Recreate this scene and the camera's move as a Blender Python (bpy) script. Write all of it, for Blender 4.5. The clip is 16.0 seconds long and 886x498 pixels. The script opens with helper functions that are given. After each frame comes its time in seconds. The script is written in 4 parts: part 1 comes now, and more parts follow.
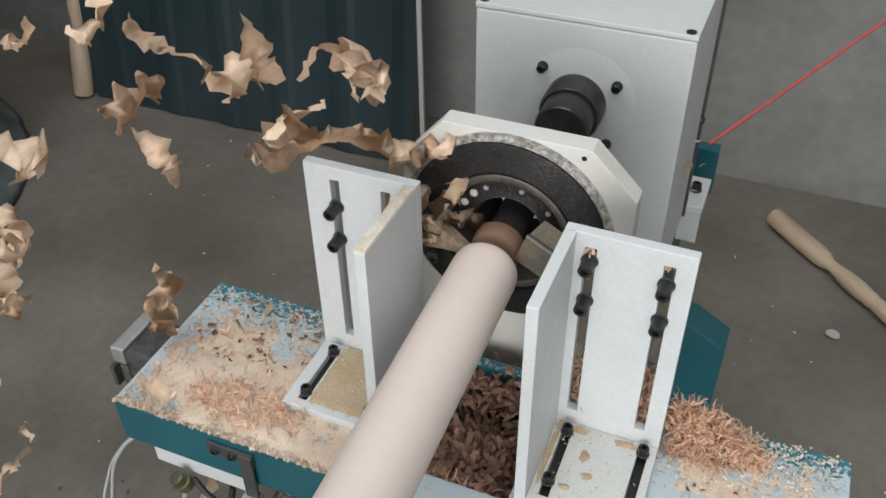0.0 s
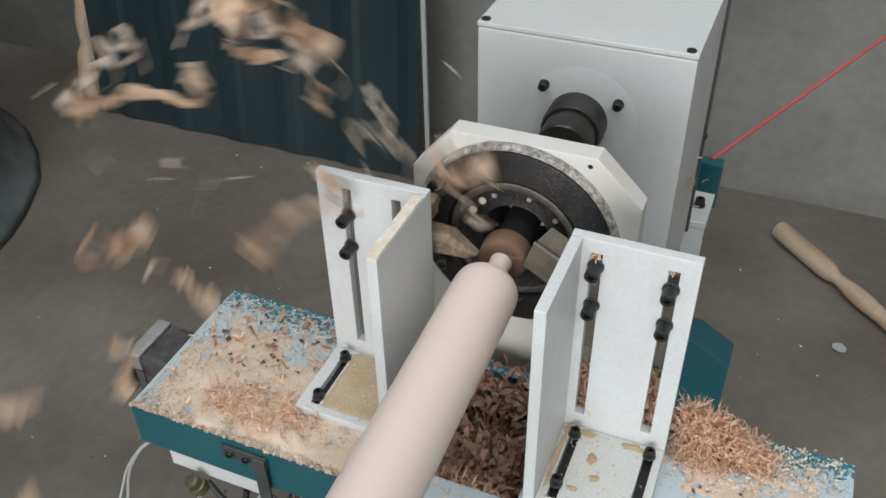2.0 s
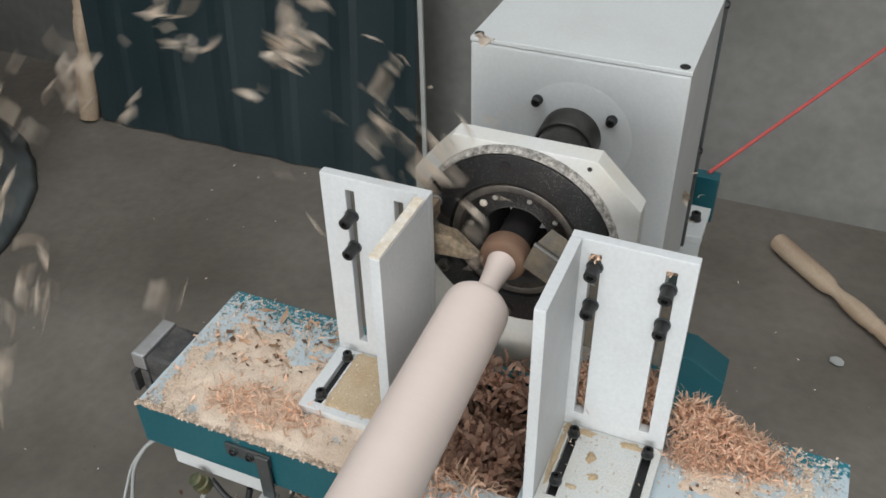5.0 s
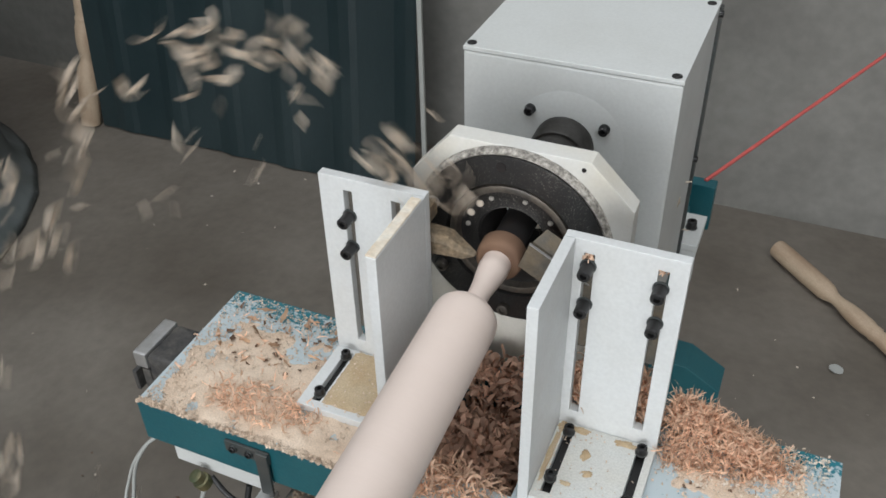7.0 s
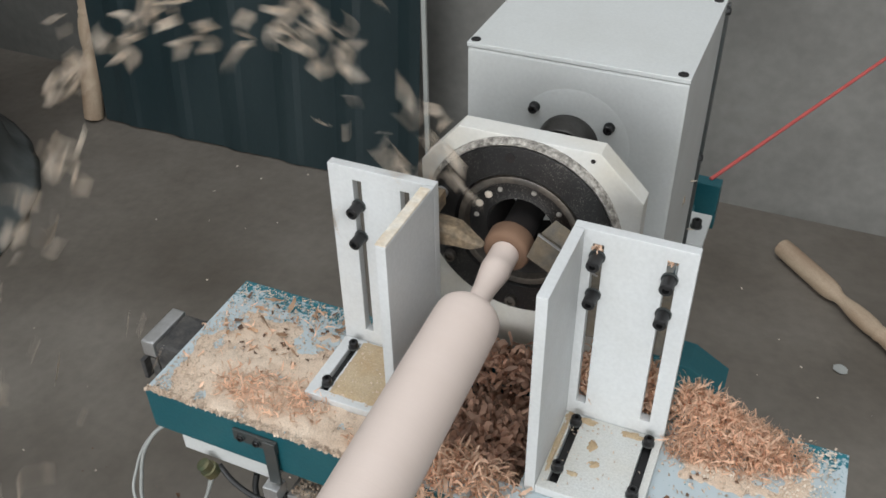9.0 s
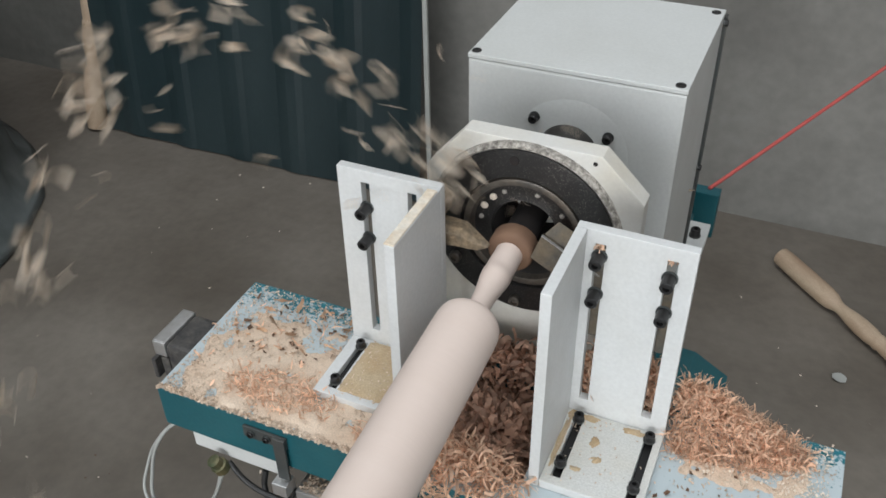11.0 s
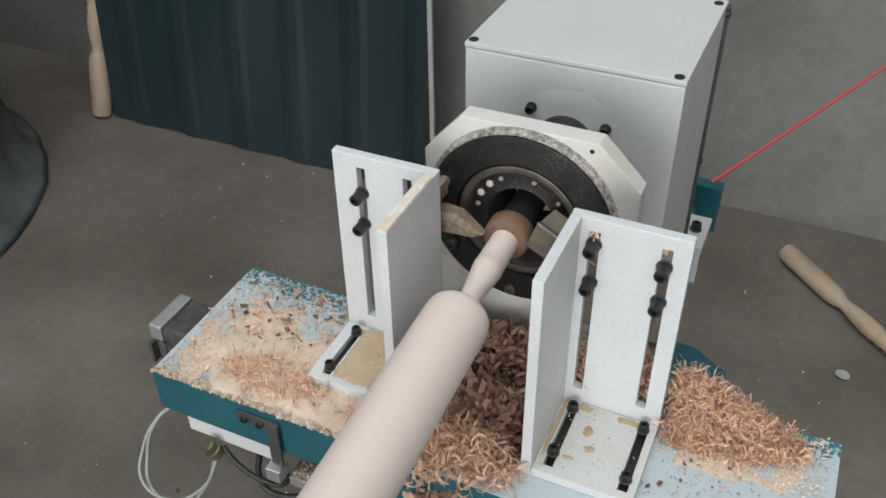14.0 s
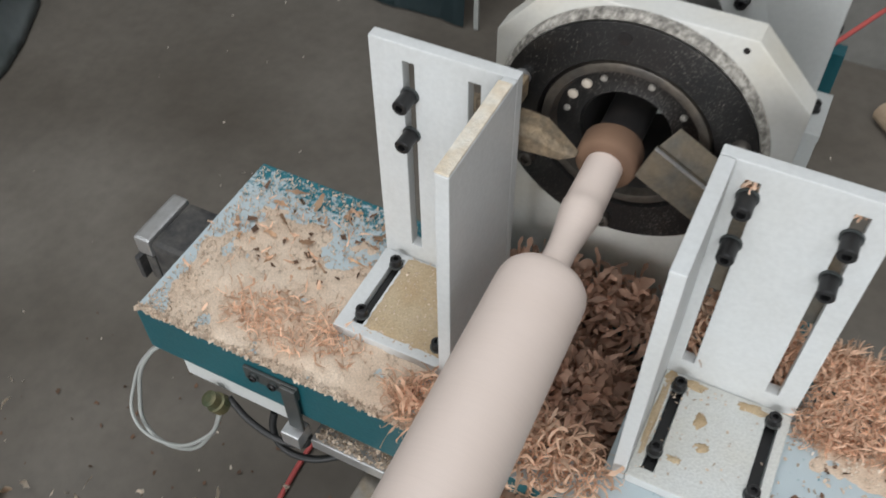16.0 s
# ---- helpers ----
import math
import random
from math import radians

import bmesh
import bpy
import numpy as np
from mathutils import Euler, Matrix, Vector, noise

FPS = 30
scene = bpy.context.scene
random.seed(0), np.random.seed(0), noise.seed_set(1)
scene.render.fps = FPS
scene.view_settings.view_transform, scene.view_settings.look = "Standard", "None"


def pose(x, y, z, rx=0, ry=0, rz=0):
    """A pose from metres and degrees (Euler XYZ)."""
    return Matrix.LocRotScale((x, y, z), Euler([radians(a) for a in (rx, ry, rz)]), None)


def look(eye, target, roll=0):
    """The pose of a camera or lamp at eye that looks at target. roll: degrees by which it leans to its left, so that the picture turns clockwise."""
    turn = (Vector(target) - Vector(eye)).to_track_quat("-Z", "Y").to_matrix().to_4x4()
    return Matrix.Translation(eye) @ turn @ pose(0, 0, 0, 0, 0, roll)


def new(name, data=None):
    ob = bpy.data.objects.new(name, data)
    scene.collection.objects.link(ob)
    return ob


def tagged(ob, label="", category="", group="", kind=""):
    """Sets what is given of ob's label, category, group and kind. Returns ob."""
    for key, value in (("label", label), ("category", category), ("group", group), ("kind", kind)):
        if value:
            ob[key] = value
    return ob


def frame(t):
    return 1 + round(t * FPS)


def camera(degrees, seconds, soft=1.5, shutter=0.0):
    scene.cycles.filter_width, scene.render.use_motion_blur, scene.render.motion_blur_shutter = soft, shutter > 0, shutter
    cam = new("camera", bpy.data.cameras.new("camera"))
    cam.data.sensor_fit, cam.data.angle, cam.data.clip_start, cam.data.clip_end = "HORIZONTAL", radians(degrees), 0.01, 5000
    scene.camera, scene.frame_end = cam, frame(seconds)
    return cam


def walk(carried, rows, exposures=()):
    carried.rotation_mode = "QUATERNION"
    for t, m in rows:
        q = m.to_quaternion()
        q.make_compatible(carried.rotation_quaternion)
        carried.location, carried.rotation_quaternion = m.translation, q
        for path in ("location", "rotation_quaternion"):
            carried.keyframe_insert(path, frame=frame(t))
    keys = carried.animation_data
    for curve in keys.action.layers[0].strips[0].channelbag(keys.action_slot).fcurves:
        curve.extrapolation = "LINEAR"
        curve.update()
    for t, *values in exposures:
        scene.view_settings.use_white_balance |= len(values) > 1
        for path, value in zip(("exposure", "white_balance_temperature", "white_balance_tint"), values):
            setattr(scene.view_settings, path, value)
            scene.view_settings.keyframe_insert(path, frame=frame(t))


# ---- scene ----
cam = camera(52.80, 16.0, soft=1.6, shutter=0.4)
PATH = [
    (0, 0.2016, -0.5632, 1.3680, 51.028, 0.606, 22.400),
    (0.5, 0.2042, -0.5664, 1.3732, 51.300, 0.755, 22.524),
    (1, 0.1954, -0.5735, 1.3744, 51.500, 0.747, 22.665),
    (1.5, 0.2026, -0.5697, 1.3793, 51.644, 0.939, 22.646),
    (2, 0.2066, -0.5589, 1.3770, 51.702, 1.037, 22.689),
    (2.5, 0.2069, -0.5559, 1.3776, 51.715, 0.938, 22.747),
    (3, 0.2076, -0.5552, 1.3791, 51.866, 0.898, 22.823),
    (3.5, 0.2060, -0.5528, 1.3796, 51.960, 0.865, 22.819),
    (4, 0.2079, -0.5506, 1.3801, 52.074, 0.894, 22.769),
    (6.5, 0.2192, -0.5361, 1.3811, 52.299, 1.011, 23.073),
    (7, 0.2233, -0.5355, 1.3841, 52.448, 1.033, 23.158),
    (7.5, 0.2237, -0.5327, 1.3844, 52.443, 0.978, 23.304),
    (8, 0.2193, -0.5264, 1.3821, 52.241, 0.854, 23.465),
    (8.5, 0.2186, -0.5246, 1.3808, 52.139, 0.787, 23.520),
    (9, 0.2201, -0.5263, 1.3816, 52.143, 0.880, 23.530),
    (11.5, 0.2291, -0.5371, 1.3893, 52.827, 0.908, 23.723),
    (12, 0.2372, -0.5271, 1.3871, 52.838, 0.919, 23.916),
    (12.5, 0.2368, -0.5197, 1.3841, 52.692, 0.770, 24.082),
    (13, 0.2363, -0.5169, 1.3807, 52.610, 0.631, 24.247),
    (13.5, 0.2370, -0.5163, 1.3800, 52.462, 0.572, 24.348),
    (14, 0.2372, -0.5216, 1.3819, 52.186, 0.714, 24.506),
    (14.5, 0.2203, -0.4983, 1.3711, 50.861, 0.349, 25.131),
    (15, 0.1713, -0.4401, 1.3530, 48.445, -0.019, 25.606),
    (15.5, 0.1406, -0.3908, 1.3306, 45.801, -0.310, 25.918),
    (16, 0.1011, -0.3175, 1.2988, 40.086, 0.602, 26.714),
]
walk(cam, [(t, pose(x, y, z, a, b, c)) for t, x, y, z, a, b, c in PATH], exposures=[(0, 0.0), (14, 0.0), (16, -0.1)])

# feed of the carriage along the bed: seconds, metres
FEED = [(0, 0.0), (0.5, 0.0054), (1, 0.0104), (2, 0.0203), (3, 0.0296), (4, 0.0393), (6.5, 0.0602), (7.5, 0.0687), (8.5, 0.0760), (9, 0.0797),
        (11.5, 0.0952), (12, 0.0982), (12.5, 0.1003), (16, 0.1004)]
AXIS_Z = 0.841
TABLE_Z = 0.694
LINE = pose(-0.0035, 0, AXIS_Z, 0, 0, 1.3)  # the spindle line, a little askew to the carriage

# ---- light: daylight from lamps added overhead and behind the camera ----
world = bpy.data.worlds.new("hall_daylight")
scene.world = world
world.use_nodes = True
wn = world.node_tree.nodes
sky = wn.new("ShaderNodeTexSky")
sky.sky_type, sky.sun_disc, sky.sun_elevation, sky.sun_rotation = "NISHITA", False, radians(42), radians(200)
wn["Background"].inputs["Strength"].default_value = 0.08
world.node_tree.links.new(sky.outputs[0], wn["Background"].inputs["Color"])


def area(name, eye, target, w, h, watts, color):
    lamp = bpy.data.lights.new(name, "AREA")
    lamp.shape, lamp.size, lamp.size_y, lamp.energy, lamp.color = "RECTANGLE", w, h, watts, color
    ob = new(name, lamp)
    ob.matrix_world = look(eye, target)
    return ob


# Added area lamps without a seen source; they brighten tops, fronts and right faces.
area("overhead_fill_lamp", (-0.6, -0.6, 4.45), (-0.6, -0.599, 0), 3.6, 2.6, 108, (0.95, 0.98, 1.0))
area("overhead_fill_lamp", (2.6, -2.6, 4.45), (2.6, -2.599, 0), 2.0, 2.6, 72, (0.95, 0.98, 1.0))
area("front_fill_lamp", (0.4, -5.9, 1.9), (0.4, 0, 1.5), 4.0, 3.4, 300, (0.96, 0.98, 1.0))


# ---- materials ----
def material(name, color, rough=0.6, metal=0.0, second=None, scale=20.0, amount=0.5, fine=0.0, fine_scale=250.0, bump=0.0,
             bump_scale=120.0, spread=0.0, stretch=(1, 1, 1), rough_var=0.0):
    """Two scales of colour change, roughness change and a fine relief."""
    m = bpy.data.materials.new(name)
    m.use_nodes = True
    nt = m.node_tree
    n, l = nt.nodes, nt.links
    b = n["Principled BSDF"]
    b.inputs["Roughness"].default_value, b.inputs["Metallic"].default_value = rough, metal
    co = n.new("ShaderNodeTexCoord")
    mp = n.new("ShaderNodeMapping")
    mp.inputs["Scale"].default_value = stretch
    l.new(co.outputs["Object"], mp.inputs["Vector"])
    big = n.new("ShaderNodeTexNoise")
    big.inputs["Scale"].default_value, big.inputs["Detail"].default_value = scale, 6
    l.new(mp.outputs[0], big.inputs["Vector"])
    ramp = n.new("ShaderNodeMapRange")
    ramp.inputs["From Min"].default_value, ramp.inputs["From Max"].default_value = 0.35, 0.7
    ramp.inputs["To Max"].default_value = amount
    l.new(big.outputs["Fac"], ramp.inputs["Value"])
    mix = n.new("ShaderNodeMix")
    mix.data_type = "RGBA"
    mix.inputs["A"].default_value = (*color, 1)
    mix.inputs["B"].default_value = (*(second or [c * 0.7 for c in color]), 1)
    l.new(ramp.outputs[0], mix.inputs["Factor"])
    out = mix.outputs["Result"]
    small = n.new("ShaderNodeTexNoise")
    small.inputs["Scale"].default_value, small.inputs["Detail"].default_value = fine_scale, 3
    l.new(mp.outputs[0], small.inputs["Vector"])
    if fine:
        hsv = n.new("ShaderNodeHueSaturation")
        val = n.new("ShaderNodeMapRange")
        val.inputs["From Min"].default_value, val.inputs["From Max"].default_value = 0.3, 0.7
        val.inputs["To Min"].default_value, val.inputs["To Max"].default_value = 1 - fine, 1 + fine
        l.new(small.outputs["Fac"], val.inputs["Value"])
        l.new(val.outputs[0], hsv.inputs["Value"])
        l.new(out, hsv.inputs["Color"])
        out = hsv.outputs[0]
    if spread:
        geo = n.new("ShaderNodeNewGeometry")
        hsv = n.new("ShaderNodeHueSaturation")
        val = n.new("ShaderNodeMapRange")
        val.inputs["To Min"].default_value, val.inputs["To Max"].default_value = 1 - spread, 1 + spread
        l.new(geo.outputs["Random Per Island"], val.inputs["Value"])
        l.new(val.outputs[0], hsv.inputs["Value"])
        l.new(out, hsv.inputs["Color"])
        out = hsv.outputs[0]
    l.new(out, b.inputs["Base Color"])
    if rough_var:
        rr = n.new("ShaderNodeMapRange")
        rr.inputs["To Min"].default_value, rr.inputs["To Max"].default_value = max(rough - rough_var, 0.05), min(rough + rough_var, 1)
        l.new(big.outputs["Fac"], rr.inputs["Value"])
        l.new(rr.outputs[0], b.inputs["Roughness"])
    if bump:
        bn = n.new("ShaderNodeTexNoise")
        bn.inputs["Scale"].default_value, bn.inputs["Detail"].default_value = bump_scale, 5
        l.new(mp.outputs[0], bn.inputs["Vector"])
        bp = n.new("ShaderNodeBump")
        bp.inputs["Strength"].default_value, bp.inputs["Distance"].default_value = bump, 0.002
        l.new(bn.outputs["Fac"], bp.inputs["Height"])
        l.new(bp.outputs[0], b.inputs["Normal"])
    return m


WHITE = material("white_machine_paint", (0.60, 0.615, 0.605), 0.40, second=(0.53, 0.54, 0.52), scale=9, amount=0.6, fine=0.03, bump=0.12, bump_scale=300, rough_var=0.1)
WHITE_EDGE = material("white_cut_plate", (0.63, 0.645, 0.645), 0.42, second=(0.55, 0.55, 0.53), scale=14, amount=0.5, fine=0.04, bump=0.1, bump_scale=300, rough_var=0.1)
DUSTY_EDGE = material("sawdusty_white_edge", (0.72, 0.68, 0.60), 0.8, second=(0.60, 0.45, 0.28), scale=60, amount=0.7, fine=0.1, bump=0.4, bump_scale=500)
TEAL = material("teal_machine_paint", (0.008, 0.085, 0.105), 0.42, second=(0.02, 0.11, 0.125), scale=14, amount=0.7, fine=0.05, bump=0.15, bump_scale=260, rough_var=0.12)
TEAL_DARK = material("dark_green_sheet", (0.024, 0.044, 0.050), 0.42, second=(0.048, 0.074, 0.080), scale=5, amount=0.8, fine=0.05, bump=0.1, bump_scale=40, stretch=(1, 1, 0.2), rough_var=0.15)
BLACK_STEEL = material("black_oxide_steel", (0.016, 0.016, 0.017), 0.42, metal=0.3, second=(0.03, 0.028, 0.026), scale=60, bump=0.1)
RING_GREY = material("brushed_grey_steel", (0.10, 0.093, 0.085), 0.42, metal=0.6, second=(0.17, 0.14, 0.11), scale=40, amount=0.8, fine=0.15, bump=0.2, rough_var=0.15)
RING_DUST = material("sawdust_caked_rim", (0.46, 0.43, 0.385), 0.95, second=(0.13, 0.12, 0.105), scale=170, amount=1.0, fine=0.35, fine_scale=420, bump=0.8, bump_scale=700)
NOSE = material("oily_dark_spindle_steel", (0.075, 0.072, 0.068), 0.38, metal=0.7, second=(0.04, 0.036, 0.032), scale=30, amount=0.9, fine=0.1, bump=0.1, rough_var=0.15)
# Near-black colour carries the shade inside the bore and the holes.
BORE = material("shade_black_bore", (0.012, 0.010, 0.010), 0.95, second=(0.03, 0.022, 0.018), scale=60, fine=0.1)
STEEL = material("bare_tool_steel", (0.33, 0.31, 0.28), 0.38, metal=0.85, second=(0.28, 0.22, 0.15), scale=70, amount=0.7, fine=0.1, bump=0.2, rough_var=0.15)
GOUGE = material("dust_filmed_tool_steel", (0.095, 0.088, 0.075), 0.6, metal=0.3, second=(0.17, 0.13, 0.085), scale=60, amount=0.8, fine=0.15, bump=0.3, bump_scale=400, rough_var=0.15)
# Sawdusty tan, darkened because the bracket's shade on the tool is painted in.
TOOL_DUST_SHADED = material("sawdusty_tool_bar_shaded", (0.17, 0.135, 0.095), 0.75, metal=0.1, second=(0.34, 0.25, 0.155), scale=90, amount=0.9, fine=0.25, bump=0.6, bump_scale=500)
TURNED = material("freshly_turned_wood", (0.69, 0.58, 0.52), 0.48, second=(0.665, 0.55, 0.485), scale=7, amount=0.4, fine=0.03, stretch=(0.6, 6, 0.6), bump=0.05, bump_scale=300)
RAW = material("rough_brown_stock", (0.20, 0.115, 0.070), 0.8, second=(0.13, 0.072, 0.045), scale=22, amount=0.9, fine=0.15, stretch=(3, 0.6, 3), bump=0.3)
BALUSTER = material("weathered_turned_wood", (0.45, 0.35, 0.25), 0.6, second=(0.30, 0.20, 0.13), scale=10, amount=0.9, fine=0.1, stretch=(3, 3, 0.6), bump=0.1)
CURL = material("peach_wood_shaving", (0.78, 0.55, 0.40), 0.75, second=(0.67, 0.43, 0.29), scale=30, amount=0.8, fine=0.08, spread=0.35, bump=0.1)
# Pinkish-brown flakes, darker than CURL: the heap's shade is in the colour.
CURL_MID = material("broad_pinkish_shaving_shaded", (0.54, 0.35, 0.255), 0.8, second=(0.36, 0.205, 0.14), scale=30, amount=0.8, fine=0.08, spread=0.45, bump=0.1)
CURL_FLY = material("pale_flying_shaving", (0.80, 0.64, 0.49), 0.7, second=(0.68, 0.48, 0.33), scale=22, amount=0.8, fine=0.08, stretch=(1, 1, 1), bump=0.1)
CHIP_PALE = material("pale_cream_chip", (0.78, 0.70, 0.60), 0.7, second=(0.66, 0.54, 0.42), scale=40, amount=0.7, fine=0.06)
TAN_STRIP = material("torn_tan_wood_strip", (0.58, 0.38, 0.24), 0.75, second=(0.30, 0.17, 0.10), scale=40, amount=0.9, fine=0.1, spread=0.45, bump=0.2)
SAWDUST = material("cream_sawdust", (0.61, 0.50, 0.395), 0.95, second=(0.53, 0.40, 0.295), scale=18, amount=0.8, fine=0.15, fine_scale=700, spread=0.22, bump=0.6, bump_scale=900)
DARK_CHIP = material("dark_bark_chip", (0.16, 0.09, 0.055), 0.85, second=(0.05, 0.03, 0.02), scale=40, spread=0.3)
CONCRETE = material("worn_concrete_floor", (0.180, 0.160, 0.135), 0.62, second=(0.092, 0.077, 0.061), scale=2.2, amount=1.0, fine=0.10, fine_scale=35, bump=0.25, bump_scale=60, rough_var=0.15)
WALL = material("grey_rendered_wall", (0.25, 0.243, 0.225), 0.85, second=(0.165, 0.16, 0.146), scale=2.6, amount=1.0, fine=0.08, fine_scale=30, bump=0.5, bump_scale=40)
CEIL = material("pale_roof_sheet", (0.45, 0.46, 0.47), 0.7, scale=2, amount=0.3)
SILVER = material("cast_aluminium", (0.55, 0.55, 0.55), 0.4, metal=0.8, second=(0.45, 0.44, 0.42), scale=60, fine=0.05, bump=0.15)
MOTOR_BLACK = material("dusty_motor_black", (0.030, 0.030, 0.032), 0.55, second=(0.13, 0.12, 0.105), scale=60, amount=0.6, fine=0.2, bump=0.2)
CABLE_GREY = material("clear_grey_cable", (0.36, 0.37, 0.35), 0.4, scale=30, amount=0.4)
CABLE_BLACK = material("black_cable", (0.018, 0.018, 0.018), 0.5, scale=30, amount=0.4)
RED = material("red_cord", (0.52, 0.10, 0.09), 0.6, second=(0.42, 0.075, 0.07), scale=40, amount=0.5)
BRONZE = material("green_brass_fitting", (0.075, 0.09, 0.05), 0.5, metal=0.4, second=(0.20, 0.15, 0.07), scale=60, amount=0.8, bump=0.2)
GREY_PLATE = material("dark_grey_bracket_steel", (0.075, 0.085, 0.085), 0.45, metal=0.5, second=(0.13, 0.12, 0.11), scale=40, bump=0.1)
PLASTIC = material("cloudy_plastic_wrap", (0.30, 0.33, 0.33), 0.25, second=(0.14, 0.16, 0.16), scale=8, amount=0.8, bump=0.8, bump_scale=18)


def thin_wood(m, share):
    """Let part of the light through, as thin shavings do."""
    n, l = m.node_tree.nodes, m.node_tree.links
    b, out = n["Principled BSDF"], n["Material Output"]
    tl_node, mixer = n.new("ShaderNodeBsdfTranslucent"), n.new("ShaderNodeMixShader")
    mixer.inputs[0].default_value = share
    l.new(b.inputs["Base Color"].links[0].from_socket, tl_node.inputs["Color"])
    l.new(b.outputs[0], mixer.inputs[1])
    l.new(tl_node.outputs[0], mixer.inputs[2])
    l.new(mixer.outputs[0], out.inputs["Surface"])


for shaving, share in ((CURL, 0.35), (CURL_MID, 0.35), (TAN_STRIP, 0.3), (CURL_FLY, 0.22), (CHIP_PALE, 0.2)):
    thin_wood(shaving, share)


def dusted(name, paint, dust, y_clear, y_full, base, grain=260):
    """Paint under a film of sawdust that thickens along y: a film with a speckled edge."""
    m = material(name, paint, 0.5, second=[c * 1.25 for c in paint], scale=14, amount=0.6)
    n, l = m.node_tree.nodes, m.node_tree.links
    b = n["Principled BSDF"]
    link = b.inputs["Base Color"].links[0].from_socket
    co = n.new("ShaderNodeTexCoord")
    sep = n.new("ShaderNodeSeparateXYZ")
    l.new(co.outputs["Object"], sep.inputs[0])
    grad = n.new("ShaderNodeMapRange")
    grad.inputs["From Min"].default_value, grad.inputs["From Max"].default_value = y_clear, y_full
    grad.inputs["To Min"].default_value, grad.inputs["To Max"].default_value = -base, 0.32
    l.new(sep.outputs["Y"], grad.inputs["Value"])
    noise_a = n.new("ShaderNodeTexNoise")
    noise_a.inputs["Scale"].default_value, noise_a.inputs["Detail"].default_value = grain, 4
    l.new(co.outputs["Object"], noise_a.inputs["Vector"])
    noise_b = n.new("ShaderNodeTexNoise")
    noise_b.inputs["Scale"].default_value, noise_b.inputs["Detail"].default_value = 16, 4
    l.new(co.outputs["Object"], noise_b.inputs["Vector"])
    add = n.new("ShaderNodeMath")
    add.operation = "ADD"
    l.new(noise_a.outputs["Fac"], add.inputs[0])
    l.new(grad.outputs[0], add.inputs[1])
    add2 = n.new("ShaderNodeMath")
    add2.operation = "MULTIPLY_ADD"
    l.new(noise_b.outputs["Fac"], add2.inputs[0])
    add2.inputs[1].default_value = 0.35
    l.new(add.outputs[0], add2.inputs[2])
    cut = n.new("ShaderNodeMapRange")
    cut.inputs["From Min"].default_value, cut.inputs["From Max"].default_value = 0.66, 0.80
    l.new(add2.outputs[0], cut.inputs["Value"])
    mix = n.new("ShaderNodeMix")
    mix.data_type = "RGBA"
    l.new(cut.outputs[0], mix.inputs["Factor"])
    l.new(link, mix.inputs["A"])
    mix.inputs["B"].default_value = (*dust, 1)
    l.new(mix.outputs["Result"], b.inputs["Base Color"])
    rr = n.new("ShaderNodeMapRange")
    rr.inputs["To Min"].default_value, rr.inputs["To Max"].default_value = 0.3, 0.9
    l.new(cut.outputs[0], rr.inputs["Value"])
    l.new(rr.outputs[0], b.inputs["Roughness"])
    return m


RING_BLACK = dusted("speckled_black_casting", (0.013, 0.0125, 0.0125), (0.20, 0.185, 0.165), -1.0, 1.0, 0.64, 800)
TABLE_TOP = dusted("sawdust_filmed_teal_top", (0.015, 0.15, 0.19), (0.455, 0.525, 0.55), 0.062, -0.004, 0.13)
BASE_DUST = material("sawdust_stained_white_plate", (0.61, 0.62, 0.60), 0.6, second=(0.56, 0.50, 0.38), scale=16, amount=0.35, fine=0.08, fine_scale=500, bump=0.3, bump_scale=500)
BASE_TAN = material("tan_sawdust_coat", (0.50, 0.395, 0.26), 0.9, second=(0.44, 0.31, 0.175), scale=30, amount=0.8, fine=0.12, fine_scale=600, bump=0.5, bump_scale=600)
HOUSING = material("powdered_white_housing", (0.64, 0.635, 0.605), 0.55, second=(0.60, 0.54, 0.42), scale=11, amount=0.6, fine=0.03, bump=0.1, bump_scale=300)


# ---- mesh helpers ----
def part(name, bm, mat, parent=None, label="", smooth=False):
    me = bpy.data.meshes.new(name)
    bm.normal_update()
    bm.to_mesh(me)
    bm.free()
    for x in (mat if isinstance(mat, (list, tuple)) else [mat]):
        me.materials.append(x)
    if smooth:
        for f in me.polygons:
            f.use_smooth = True
    ob = new(name, me)
    ob.parent = parent
    if label:
        ob["label"] = label
    return ob


def thing(name, label, category, group="", at=(0, 0, 0)):
    ob = tagged(new(name), label, category, group)
    ob.empty_display_size = 0.02
    ob.location = at
    return ob


def box_bm(x0, x1, y0, y1, z0, z1, bevel=0.0, bm=None, seg=2):
    own = bmesh.new()
    bmesh.ops.create_cube(own, size=1)
    for v in own.verts:
        v.co = Vector(((x0 + x1) / 2 + v.co.x * (x1 - x0), (y0 + y1) / 2 + v.co.y * (y1 - y0), (z0 + z1) / 2 + v.co.z * (z1 - z0)))
    if bevel:
        bmesh.ops.bevel(own, geom=own.edges[:], offset=bevel, segments=seg, affect="EDGES", profile=0.7)
    if bm is None:
        return own
    merge(bm, own)
    return bm


def merge(bm, other, m=None):
    me = bpy.data.meshes.new("joined")
    other.to_mesh(me)
    other.free()
    if m:
        me.transform(m)
    bm.from_mesh(me)
    bpy.data.meshes.remove(me)


